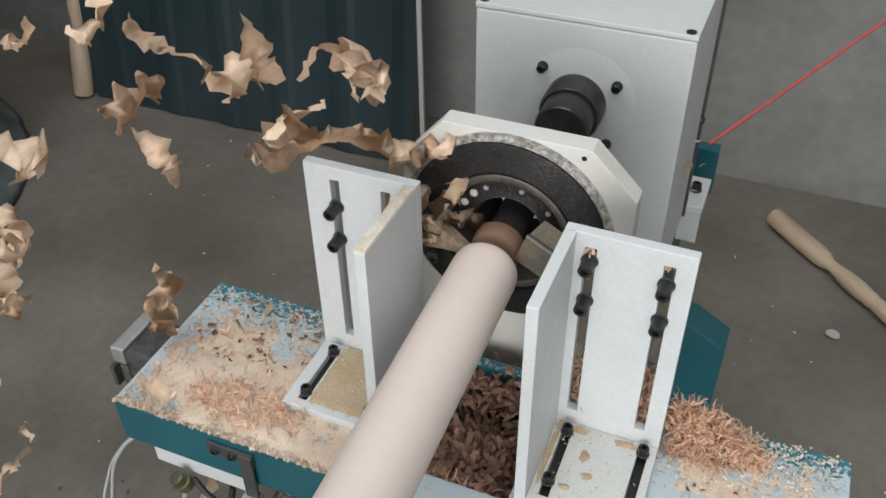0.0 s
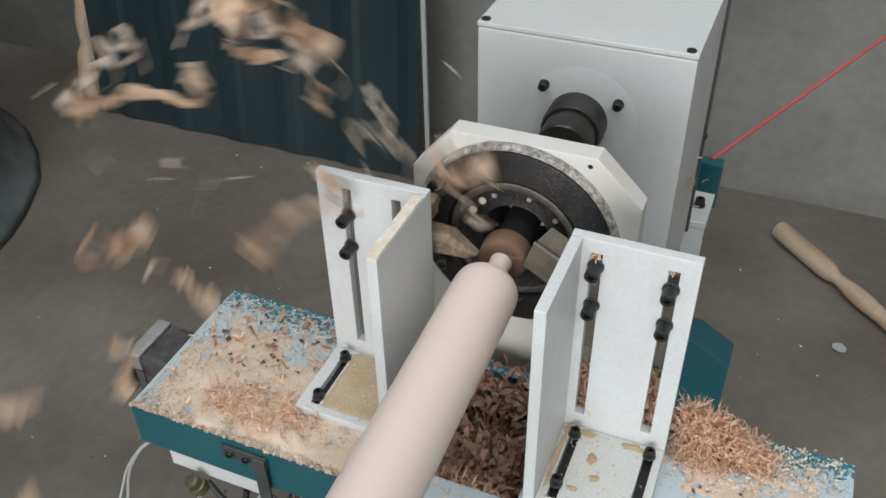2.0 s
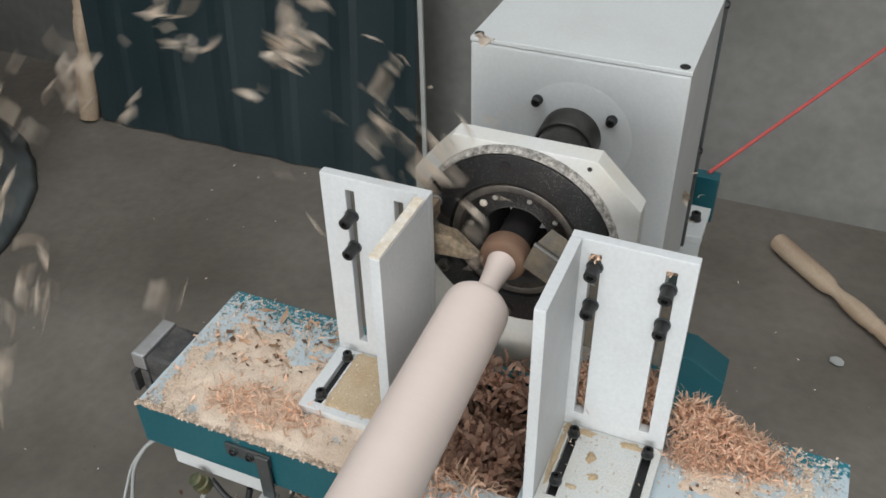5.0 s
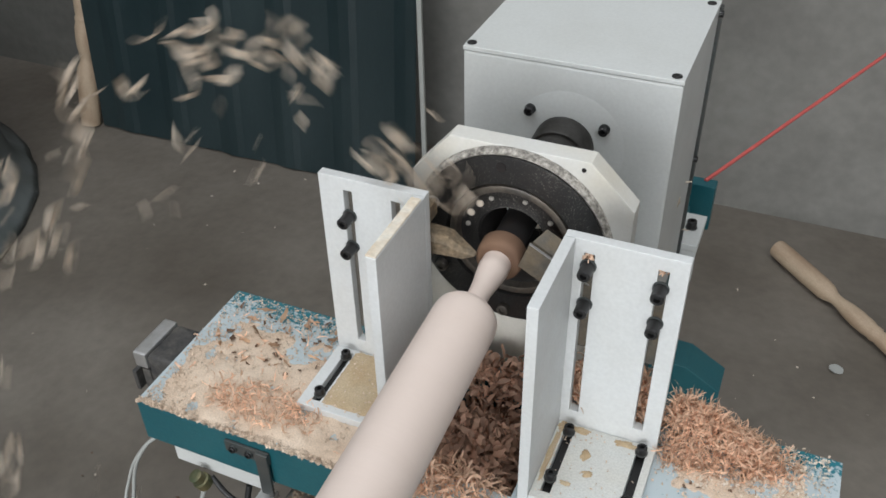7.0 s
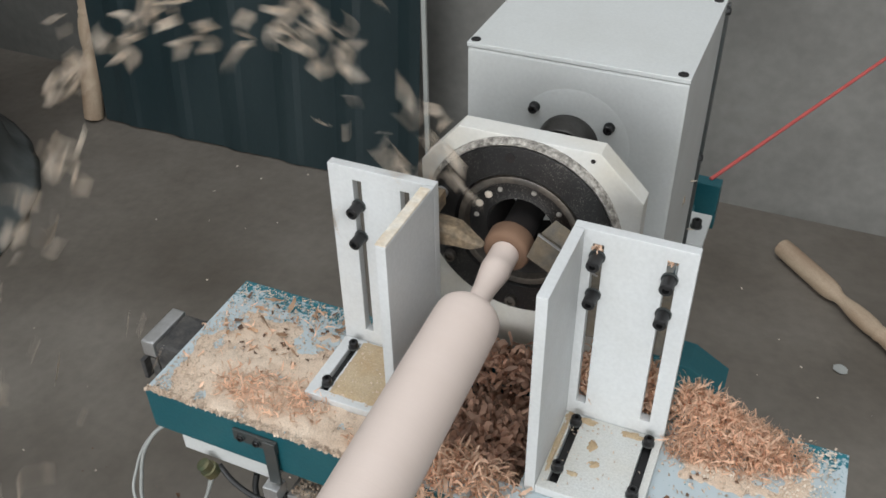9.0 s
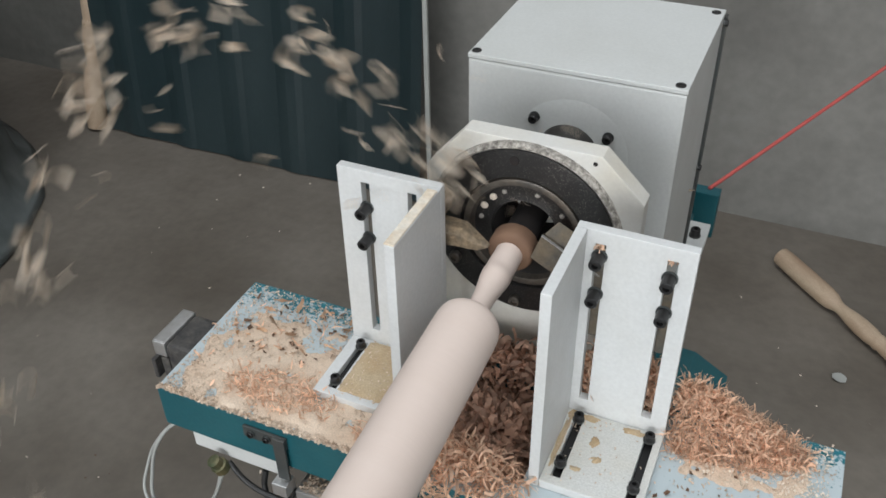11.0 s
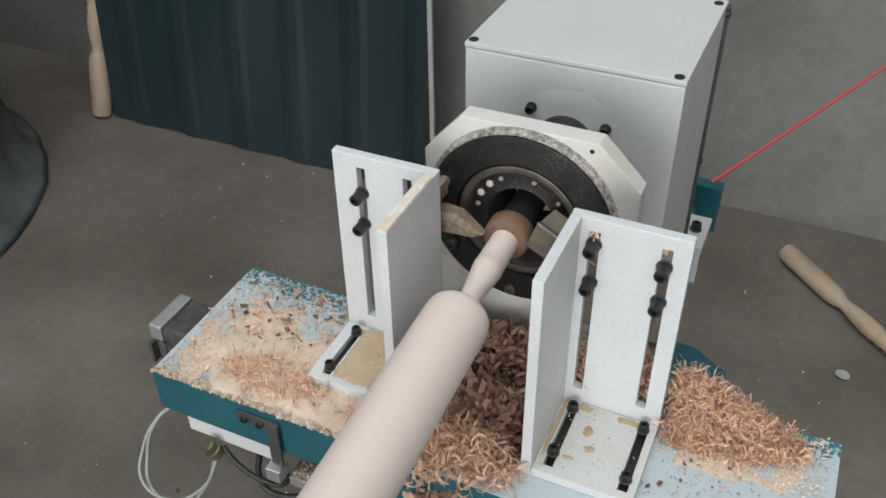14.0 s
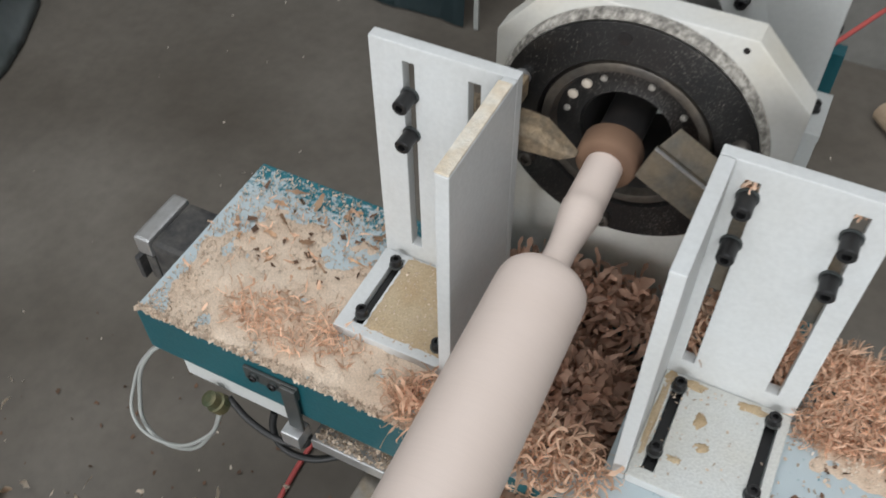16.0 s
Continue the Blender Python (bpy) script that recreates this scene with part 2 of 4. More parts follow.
def prism_bm(points, y0, y1, bevel=0.0):
    """A plate with the outline points (x, z), from y0 to y1."""
    bm = bmesh.new()
    f = bm.faces.new([bm.verts.new((x, y0, z)) for x, z in points])
    got = bmesh.ops.extrude_face_region(bm, geom=[f])["geom"]
    bmesh.ops.translate(bm, verts=[v for v in got if isinstance(v, bmesh.types.BMVert)], vec=(0, y1 - y0, 0))
    bmesh.ops.recalc_face_normals(bm, faces=bm.faces[:])
    if bevel:
        bmesh.ops.bevel(bm, geom=bm.edges[:], offset=bevel, segments=2, affect="EDGES", profile=0.7)
    return bm


def slotted_bm(us, vs, holes, thick, bevel=0.0008):
    """A plate in (u, v) with rectangular slots (cells of the grid), thick along w."""
    bm = bmesh.new()
    vert = {(i, j): bm.verts.new((u, 0, v)) for i, u in enumerate(us) for j, v in enumerate(vs)}
    for i in range(len(us) - 1):
        for j in range(len(vs) - 1):
            if (i, j) not in holes:
                bm.faces.new([vert[i, j], vert[i + 1, j], vert[i + 1, j + 1], vert[i, j + 1]])
    for v in [v for v in bm.verts if not v.link_faces]:
        bm.verts.remove(v)
    got = bmesh.ops.extrude_face_region(bm, geom=bm.faces[:])["geom"]
    bmesh.ops.translate(bm, verts=[v for v in got if isinstance(v, bmesh.types.BMVert)], vec=(0, thick, 0))
    bmesh.ops.recalc_face_normals(bm, faces=bm.faces[:])
    sharp = [e for e in bm.edges if len(e.link_faces) == 2 and e.calc_face_angle(0) > 0.5]
    bmesh.ops.bevel(bm, geom=sharp, offset=bevel, segments=2, affect="EDGES", profile=0.7)
    return bm


def flat_bm(us, vs, holes, thick, top, bevel=0.0008):
    bm = slotted_bm(us, vs, holes, thick, bevel)
    bmesh.ops.transform(bm, matrix=pose(0, 0, top, -90), verts=bm.verts[:])
    return bm


def lathe_bm(profile, seg=64, axis="y", caps=True):
    """Turn (distance along the axis, radius) round the axis."""
    bm = bmesh.new()
    rings = []
    for d, r in profile:
        ring = []
        for k in range(seg):
            a = 2 * math.pi * k / seg
            c, s = r * math.cos(a), r * math.sin(a)
            ring.append(bm.verts.new((c, d, s) if axis == "y" else ((d, c, s) if axis == "x" else (c, s, d))))
        rings.append(ring)
    for a, b in zip(rings, rings[1:]):
        for k in range(seg):
            bm.faces.new([a[k], a[(k + 1) % seg], b[(k + 1) % seg], b[k]])
    if caps:
        bm.faces.new(rings[0])
        bm.faces.new(rings[-1])
    bmesh.ops.recalc_face_normals(bm, faces=bm.faces[:])
    return bm


def smooth_by_angle(ob, angle=0.6):
    me = ob.data
    for f in me.polygons:
        f.use_smooth = True
    bm = bmesh.new()
    bm.from_mesh(me)
    for e in bm.edges:
        e.smooth = not (len(e.link_faces) == 2 and e.calc_face_angle(0) > angle)
    bm.to_mesh(me)
    bm.free()
    return ob


def tube(name, points, radius, mat, parent=None, label="", closed=False):
    cu = bpy.data.curves.new(name, "CURVE")
    cu.dimensions, cu.bevel_depth, cu.bevel_resolution, cu.resolution_u = "3D", radius, 3, 10
    sp = cu.splines.new("BEZIER")
    sp.bezier_points.add(len(points) - 1)
    for p, co in zip(sp.bezier_points, points):
        p.co, p.handle_left_type, p.handle_right_type = co, "AUTO", "AUTO"
    sp.use_cyclic_u = closed
    cu.use_fill_caps = True
    tmp = new(name + "_curve", cu)
    me = bpy.data.meshes.new_from_object(tmp.evaluated_get(bpy.context.evaluated_depsgraph_get()))
    bpy.data.objects.remove(tmp)
    me.materials.clear()
    me.materials.append(mat)
    for f in me.polygons:
        f.use_smooth = True
    ob = new(name, me)
    ob.parent = parent
    if label:
        ob["label"] = label
    return ob


def bolt(parent, at, direction="-y", r=0.0066, head=0.009):
    """A socket-head screw with a washer: knurled black head, hexagon recess."""
    prof = [(0.0016, r), (head - 0.0008, r), (head, r - 0.0008), (head, r * 0.5), (head - 0.004, r * 0.46), (head - 0.004, 0.0002)]
    ob = part("bolt", lathe_bm(prof, 20, "z"), BLACK_STEEL, parent, "black socket-head bolt")
    smooth_by_angle(ob)
    turn = {"-y": pose(0, 0, 0, 90), "z": pose(0, 0, 0), "-x": pose(0, 0, 0, 0, -90), "x": pose(0, 0, 0, 0, 90)}[direction]
    ob.matrix_local = Matrix.Translation(at) @ turn
    w = part("washer", lathe_bm([(0.0, r * 0.5), (0.0, r * 1.22), (0.0017, r * 1.22), (0.0017, r * 0.5)], 20, "z", False), GREY_PLATE, ob)
    return ob


CARRIED = []

# ---- the hall ----
bm = bmesh.new()
bmesh.ops.create_grid(bm, x_segments=60, y_segments=60, size=1)
for v in bm.verts:
    v.co = Vector((v.co.x * 6.0, -2.4 + v.co.y * 4.2, 0.0))
    v.co.z = 0.0035 * noise.noise(v.co * 1.5) - 0.002
floor = tagged(part("floor", bm, CONCRETE), "worn grey-brown concrete workshop floor", "floor", kind="structure")
tagged(part("wall_north", box_bm(-6, 6, 1.57, 1.8, -0.05, 4.6), WALL), "stained grey rendered masonry wall", "wall", kind="structure")
# Side walls, south wall and roof are unseen, added to close the hall.
tagged(part("wall_west", box_bm(-6.2, -6, -6.6, 1.8, -0.05, 4.6), WALL), "unseen grey rendered side wall", "wall", kind="structure")
tagged(part("wall_east", box_bm(6, 6.2, -6.6, 1.8, -0.05, 4.6), WALL), "unseen grey rendered side wall", "wall", kind="structure")
bm = box_bm(-6, -1.8, -6.6, -6.4, -0.05, 4.6)
box_bm(2.6, 6, -6.6, -6.4, -0.05, 4.6, bm=bm)
box_bm(-1.8, 2.6, -6.6, -6.4, 3.7, 4.6, bm=bm)
tagged(part("wall_south", bm, WALL), "unseen grey rendered wall with an opening added behind the front lamp", "wall", kind="structure")
us, vs = [-6.2, -2.5, 1.3, 1.6, 3.6, 6.2], [-6.6, -3.9, -1.9, -1.3, 0.7, 1.8]
tagged(part("ceiling", flat_bm(us, vs, {(1, 3), (3, 1)}, 0.1, 4.6, 0.001), CEIL), "unseen pale sheet roof with openings added near the overhead lamps", "ceiling", kind="structure")

# ---- machine bed and headstock (stand still) ----
bed = thing("machine_bed", "teal painted steel lathe bed on the concrete floor", "machine bed")
part("body", box_bm(-0.13, 0.11, -1.3, 0.72, 0.16, 0.545, 0.004), TEAL, bed)
for x in (-0.105, 0.095):
    ob = part("rail", box_bm(x - 0.022, x + 0.022, -1.28, 0.30, 0.546, 0.572, 0.002), STEEL, bed, "grey steel guide rail dusted with sawdust")
for y in (-1.1, 0.60):
    part("foot", box_bm(-0.17, 0.16, y - 0.09, y + 0.09, 0.0, 0.16, 0.004), TEAL, bed)
part("side_guard", prism_bm([(0.121, 0.10), (0.222, 0.10), (0.222, 0.464), (0.172, 0.494), (0.121, 0.496)], 0.40, 0.452, 0.002), TEAL, bed)
part("rear_box", box_bm(0.088, 0.140, 0.775, 0.800, 0.465, 0.552, 0.003), TEAL, bed)

head = thing("headstock", "white painted box headstock with black bolts", "headstock")
part("body", box_bm(-0.138, 0.1145, 0.349, 0.58, 0.5455, 0.9390, 0.0035), WHITE, head)
part("lid", box_bm(-0.1385, 0.1150, 0.3485, 0.585, 0.9395, 0.9450, 0.0012), WHITE, head, "white top cover plate")
part("rear_plate", box_bm(-0.142, 0.1185, 0.5805, 0.590, 0.546, 0.938, 0.001), GREY_PLATE, head, "dark rear plate")
part("base_flange", box_bm(0.0, 0.142, 0.595, 0.68, 0.546, 0.558, 0.002), WHITE, head, "white mounting flange")
part("seal_disc", lathe_bm([(0.3484, 0.002), (0.3484, 0.066), (0.3489, 0.0685), (0.3489, 0.002)], 72), WHITE, head, "round bearing cover, thinly painted").location = (-0.008, 0, AXIS_Z)
smooth_by_angle(bpy.data.objects["seal_disc"])
for x, z in ((-0.054, 0.880), (0.035, 0.871), (-0.04, 0.795), (0.03, 0.793)):
    bolt(head, (x, 0.3483, z), "-y", 0.0054, 0.010)
for x, y in ((-0.131, 0.358), (0.105, 0.357), (-0.131, 0.57), (0.105, 0.57)):
    ob = part("screw", lathe_bm([(0.0, 0.0058), (0.0012, 0.0056), (0.0014, 0.003), (0.0006, 0.0005)], 18, "z"), BLACK_STEEL, head)
    ob.location = (x, y, 0.9451)
for z in (0.931, 0.718):
    bolt(head, (0.1150, 0.576, z), "x", 0.0042, 0.006)
part("flange_face", box_bm(0.1, 0.141, 0.596, 0.600, 0.49, 0.5455, 0.001), WHITE, head, "white flange edge")
bolt(head, (0.124, 0.640, 0.5585), "z", 0.0075, 0.013)
ob = part("spindle_nose", lathe_bm([(0.349, 0.036), (0.318, 0.036), (0.314, 0.034), (0.314, 0.031), (0.282, 0.031), (0.279, 0.029), (0.279, 0.004)], 48), NOSE, head, "dark steel spindle nose")
ob.matrix_local = LINE
smooth_by_angle(ob)

# ---- workpiece ----
PROFILE = [(-1.05, 0.0310), (-0.4, 0.0310), (-0.1, 0.0310), (0.0, 0.0310), (0.022, 0.0310), (0.029, 0.0307), (0.034, 0.0296), (0.0375, 0.0272), (0.040, 0.0232),
           (0.042, 0.0185), (0.0445, 0.0146), (0.049, 0.0119), (0.056, 0.0106), (0.064, 0.0103), (0.073, 0.0108), (0.083, 0.0119),
           (0.092, 0.0132), (0.101, 0.0144), (0.1085, 0.0151), (0.1095, 0.0146), (0.120, 0.0145), (0.135, 0.0143), (0.150, 0.0141), (0.165, 0.0140)]
work = thing("wooden_workpiece", "pale freshly turned wooden spindle rotating between the tools", "workpiece", at=(0, 0, AXIS_Z))
PROFILE = [(d - 0.009 if d > 0 else d, r) for d, r in PROFILE]
cut = next(k for k, (d, r) in enumerate(PROFILE) if r < 0.0121 and d > 0)
smooth_by_angle(part("round_shaft", lathe_bm(PROFILE[:cut + 1], 96), TURNED, work, "smooth pale cylindrical shaft with a rounded shoulder"), 0.9)
smooth_by_angle(part("turned_neck", lathe_bm(PROFILE[cut:], 64), TURNED, work, "slender turned neck that swells towards the spindle"), 0.9)
stock = thing("rough_stock", "brown uncut round wood stock held in the spindle", "wood stock", at=(0, 0, AXIS_Z))
bm = lathe_bm([(0.0450, 0.0150), (0.0458, 0.0205), (0.0480, 0.0228), (0.0520, 0.0238), (0.066, 0.0240), (0.0675, 0.0225)], 40)
for v in bm.verts:
    k = 1 + 0.05 * noise.noise(Vector((v.co.x * 40, v.co.y * 12, v.co.z * 40)))
    v.co.x, v.co.z = v.co.x * k, v.co.z * k
smooth_by_angle(part("rough_blank", bm, RAW, stock), 0.9)
# Dark shaft added behind the short blank, where a chuck would hold it.
smooth_by_angle(part("dark_shaft", lathe_bm([(0.0676, 0.0172), (0.195, 0.0172)], 32), BORE, stock, "dark shaft added behind the blank in place of a chuck"), 0.9)

# ---- carriage table ----
table = thing("carriage_table", "teal painted carriage table covered with sawdust", "machine table")
CARRIED.append(table)
us, vs = [-0.338, -0.060, 0.066, 0.347], [-0.1385, -0.1035, 0.042, 0.0545]
ob = part("table_top", flat_bm(us, vs, {(1, 1)}, 0.057, TABLE_Z, 0.0022), [TEAL, TABLE_TOP], table)
for f in ob.data.polygons:
    if f.normal.z > 0.9:
        f.material_index = 1
bm = box_bm(-0.066, -0.061, -0.104, 0.05, 0.585, 0.634)
box_bm(0.067, 0.072, -0.104, 0.05, 0.585, 0.634, bm=bm)
box_bm(-0.066, 0.072, -0.110, -0.105, 0.585, 0.634, bm=bm)
box_bm(-0.066, 0.072, 0.051, 0.056, 0.585, 0.634, bm=bm)
box_bm(-0.060, 0.066, -0.104, 0.05, 0.585, 0.590, bm=bm)
part("chip_tray", bm, TEAL, table, "dark chip tray under the opening")
for x in (-0.105, 0.095):
    part("saddle", box_bm(x - 0.04, x + 0.04, -0.12, 0.10, 0.573, 0.6345, 0.003), STEEL, table, "grey guide carriage block")
# hand-width limit switch bracket on the front edge
ob = part("switch_bracket", box_bm(-0.228, -0.176, -0.1420, -0.1390, 0.668, 0.684, 0.0008), GREY_PLATE, table, "dark steel angle strip")
box = part("bracket_leg", box_bm(-0.190, -0.176, -0.1455, -0.1425, 0.622, 0.684, 0.0008), GREY_PLATE, table, "dark steel strip")
for x in (-0.218, -0.199):
    bolt(table, (x, -0.1423, 0.676), "-y", 0.004, 0.004)
part("sensor_rail", box_bm(-0.304, -0.188, -0.1375, -0.1185, 0.6150, 0.6360, 0.0012), WHITE, table, "white aluminium sensor rail")
ob = part("cable_gland", lathe_bm([(0, 0.004), (0, 0.0095), (0.010, 0.0095), (0.011, 0.0075), (0.020, 0.0075), (0.021, 0.004)], 14, "z"), BRONZE, table, "greenish brass cable gland")
ob.matrix_local = pose(-0.262, -0.1485, 0.606, 20, -15, 0)
part("clamp_block", box_bm(-0.196, -0.178, -0.1525, -0.1345, 0.600, 0.618, 0.0015), SILVER, table, "small silver clamp")

part("ledge", box_bm(-0.176, -0.062, -0.1400, -0.1120, 0.586, 0.600, 0.0015), SILVER, table, "grey metal ledge dusted with sawdust")

# ---- angle brackets ----
def angle_bracket(name, label, x0, x1, y_back, z_top, side, depth, slots_x, back_bolts, base_slots, base_bolts, base_end):
    """Three plates at right angles: a slotted back plate, a side plate and a slotted base plate."""
    t = 0.010
    br = thing(name, label, "angle bracket", "angle brackets on the carriage table")
    CARRIED.append(br)
    h = 0.0046
    a, b = sorted(slots_x)
    us = [x0, a - h, a + h, b - h, b + h, x1]
    vs = [TABLE_Z + 0.0005, TABLE_Z + 0.028, z_top - 0.014, z_top]
    ob = part("back_plate", slotted_bm(us, vs, {(1, 1), (3, 1)}, t, 0.0012), WHITE_EDGE, br, "white plate with two upright slots")
    ob.data.transform(Matrix.Translation((0, y_back - t, 0)))
    sx0, sx1 = (x0, x0 + t) if side < 0 else (x1 - t, x1)
    part("side_plate", box_bm(sx0, sx1, y_back - depth, y_back - t - 0.0003, TABLE_Z + 0.0005, z_top, 0.0012), WHITE_EDGE, br)
    bx0, bx1 = (x0 + t + 0.0003, x1) if side < 0 else (x0, x1 - t - 0.0003)
    a, b = sorted(base_slots)
    us = [bx0, a - h, a + h, b - h, b + h, bx1]
    y_in = y_back - t - 0.0003
    vs = [base_end, base_end + 0.010, y_in - 0.006, y_in]
    base = part("base_plate", flat_bm(us, vs, {(1, 1), (3, 1)}, t, TABLE_Z + 0.0105, 0.001), [WHITE_EDGE, BASE_DUST if side < 0 else WHITE_EDGE], br, "white plate stained with sawdust")
    for f in base.data.polygons:
        if f.normal.z > 0.9:
            f.material_index = 1
    for x, z in back_bolts:
        bolt(br, (x, y_back - t, z), "-y", 0.0060, 0.017)
    for x, y in base_bolts:
        bolt(br, (x, y, TABLE_Z + 0.0108), "z", 0.0050, 0.009)
        # Black strip added along the floor of each base slot.
        part("slot_black_strip", box_bm(x - 0.0040, x + 0.0040, base_end + 0.011, y_in - 0.007, TABLE_Z + 0.001, TABLE_Z + 0.004), BLACK_STEEL, br) if (x, y) == base_bolts[0] or x != base_bolts[0][0] else None
    return br


angle_bracket("angle_bracket", "white steel angle bracket with slots, tool side near the pile", 0.0720, 0.1790, 0.0050, 0.9310, -1, 0.1090, (0.095, 0.1585),
              ((0.095, 0.9045), (0.095, 0.862), (0.158, 0.899), (0.158, 0.860)), (0.0955, 0.167), ((0.0955, -0.0180), (0.0955, -0.078), (0.167, -0.0165), (0.167, -0.081)), -0.104)
lb = angle_bracket("angle_bracket", "white steel angle bracket with a sawdusty upper edge", -0.1745, -0.0630, 0.0165, 0.9290, 1, 0.1095, (-0.1440, -0.0935),
              ((-0.1432, 0.887), (-0.1432, 0.850)), (-0.157, -0.087), ((-0.157, -0.0080), (-0.157, -0.066), (-0.087, -0.068)), -0.0845)
part("dusty_rim", box_bm(-0.0735, -0.0635, -0.0920, 0.0, 0.9291, 0.9306, 0.0006), DUSTY_EDGE, lb, "sawdust caked along the upper edge")

# ---- steady housing with the ring ----
RING_Z = 0.846
ring = thing("ring_housing", "white plate housing with a dusty black bearing ring", "ring housing")
CARRIED.append(ring)
OCT = [(-0.0715, 0.949), (0.069, 0.949), (0.1135, 0.905), (0.1135, 0.60), (-0.1120, 0.60), (-0.1120, 0.902)]
bm = bmesh.new()
seg = 64
hole = 0.060
front, back, fi, bi = [], [], [], []
outer = []
for k in range(seg):
    a = 2 * math.pi * k / seg
    c, s = math.cos(a), math.sin(a)
    best = 9
    for (xa, za), (xb, zb) in zip(OCT, OCT[1:] + OCT[:1]):
        ex, ez = xb - xa, zb - za
        det = c * -ez + s * ex
        if abs(det) > 1e-9:
            d = (xa * -ez + (za - AXIS_Z) * ex) / det
            u = (c * (za - AXIS_Z) - s * xa) / det
            if d > 0 and -1e-6 <= u * -1 <= 1 + 1e-6 or (d > 0 and -1e-6 <= u <= 1 + 1e-6):
                px, pz = c * d, s * d
                if min(xa, xb) - 1e-6 <= px <= max(xa, xb) + 1e-6 and min(za, zb) - 1e-6 <= pz + AXIS_Z <= max(za, zb) + 1e-6:
                    best = min(best, d)
    outer.append((c * best, s * best + AXIS_Z))
# put the true corners on the nearest rays
for x, z in OCT:
    k = min(range(seg), key=lambda i: (outer[i][0] - x) ** 2 + (outer[i][1] - z) ** 2)
    outer[k] = (x, z)
for k in range(seg):
    a = 2 * math.pi * k / seg
    for y, lo, li in ((0.085, front, fi), (0.107, back, bi)):
        lo.append(bm.verts.new((outer[k][0], y, outer[k][1])))
        li.append(bm.verts.new((hole * math.cos(a), y, AXIS_Z + hole * math.sin(a))))
for k in range(seg):
    j = (k + 1) % seg
    for quad in ((front[k], front[j], fi[j], fi[k]), (back[j], back[k], bi[k], bi[j]), (front[j], front[k], back[k], back[j]), (fi[k], fi[j], bi[j], bi[k])):
        bm.faces.new(quad)
bmesh.ops.recalc_face_normals(bm, faces=bm.faces[:])
sharp = [e for e in bm.edges if len(e.link_faces) == 2 and e.calc_face_angle(0) > 0.5 and all(abs(math.hypot(v.co.x, v.co.z - AXIS_Z) - hole) > 1e-4 for v in e.verts)]
bmesh.ops.bevel(bm, geom=sharp, offset=0.0012, segments=2, affect="EDGES", profile=0.7)
part("housing_plate", bm, HOUSING, ring, "white chamfered plate powdered with dust")


def ring_part(name, profile, mat, label, seg=96):
    ob = part(name, lathe_bm(profile, seg, "y", False), mat, ring, label)
    ob.location = (-0.004, 0.005, RING_Z)
    return smooth_by_angle(ob)


ring_part("dust_rim", [(0.0798, 0.1035), (0.0740, 0.1030), (0.0720, 0.1010), (0.0716, 0.0985)], RING_DUST, "rim caked with sawdust")
ring_part("flange", [(0.0696, 0.0985), (0.0692, 0.0960), (0.0690, 0.0680), (0.0720, 0.0665), (0.0750, 0.0655)], RING_BLACK, "dusty black flange ring")
ring_part("inner_ring", [(0.0750, 0.0655), (0.0705, 0.0645), (0.0698, 0.0620), (0.0705, 0.0575), (0.0770, 0.0545)], RING_GREY, "worn grey steel ring")
ring_part("face_ring", [(0.0770, 0.0545), (0.0780, 0.0470), (0.0775, 0.0385), (0.0770, 0.0360), (0.0800, 0.0340)], RING_BLACK, "dark recessed face")
ring_part("bore", [(0.0800, 0.0340), (0.1000, 0.0335), (0.1450, 0.0335), (0.1450, 0.0600)], BORE, "bore with its shade put into a near-black colour")


def round_at(deg, r):
    return r * math.cos(radians(deg)) - 0.004, RING_Z + r * math.sin(radians(deg))


for deg, mat in ((160, SILVER), (17, RING_DUST), (268, RING_DUST), (213, RING_DUST)):
    x, z = round_at(deg, 0.0865)
    b = part("ring_bolt", lathe_bm([(0, 0.0066), (0.006, 0.0066), (0.007, 0.0056), (0.0072, 0.0034), (0.005, 0.003), (0.005, 0.0003)], 18, "z"), SILVER if mat is SILVER else RING_GREY, ring, "socket bolt dulled with dust")
    b.matrix_local = pose(x, 0.0740, z, 90)
    smooth_by_angle(b)
# Shallow black disc: the shade in the bolt hole is painted on.
x, z = round_at(97, 0.0865)
b = part("bolt_hole", lathe_bm([(0, 0.0052), (0.0008, 0.0050), (0.0009, 0.0002)], 18, "z"), BORE, ring, "disc coloured black for the shade in an empty bolt hole")
b.matrix_local = pose(x, 0.0743, z, 90)
rng = random.Random(5)
for deg, r in ((118, 0.0480), (136, 0.0480), (155, 0.0485), (173, 0.0475), (8, 0.0490), (36, 0.048), (338, 0.048), (75, 0.048)):
    x, z = round_at(deg, r)
    big = 0.0042 if deg in (136, 155, 8) else 0.0028
    b = part("plugged_screw", lathe_bm([(0, big), (0.0016, big * 0.9), (0.0022, big * 0.5), (0.0024, 0.0002)], 10, "z"), CHIP_PALE if deg in (136, 155, 8) else RING_DUST, ring, "screw head plugged with pale dust")
    b.matrix_local = pose(x, 0.0827, z, 90)
# Small hole, likewise a disc with its shade as black colour.
x, z = 0.0625, 0.940
b = part("small_hole", lathe_bm([(0, 0.0024), (0.0005, 0.0022), (0.0006, 0.0002)], 12, "z"), BORE, ring)
b.matrix_local = pose(x, 0.0848, z, 90)

# ---- cutting tools behind the brackets ----
tl = thing("turning_tool", "sawdusty pointed turning tool bar on the sawdusty bracket", "turning tool", "turning tools")
CARRIED.append(tl)
bm = bmesh.new()
sect = [(-0.135, 0.012, 0.013), (-0.070, 0.012, 0.013), (-0.055, 0.011, 0.012), (-0.038, 0.006, 0.008), (-0.027, 0.0012, 0.003)]
rings = []
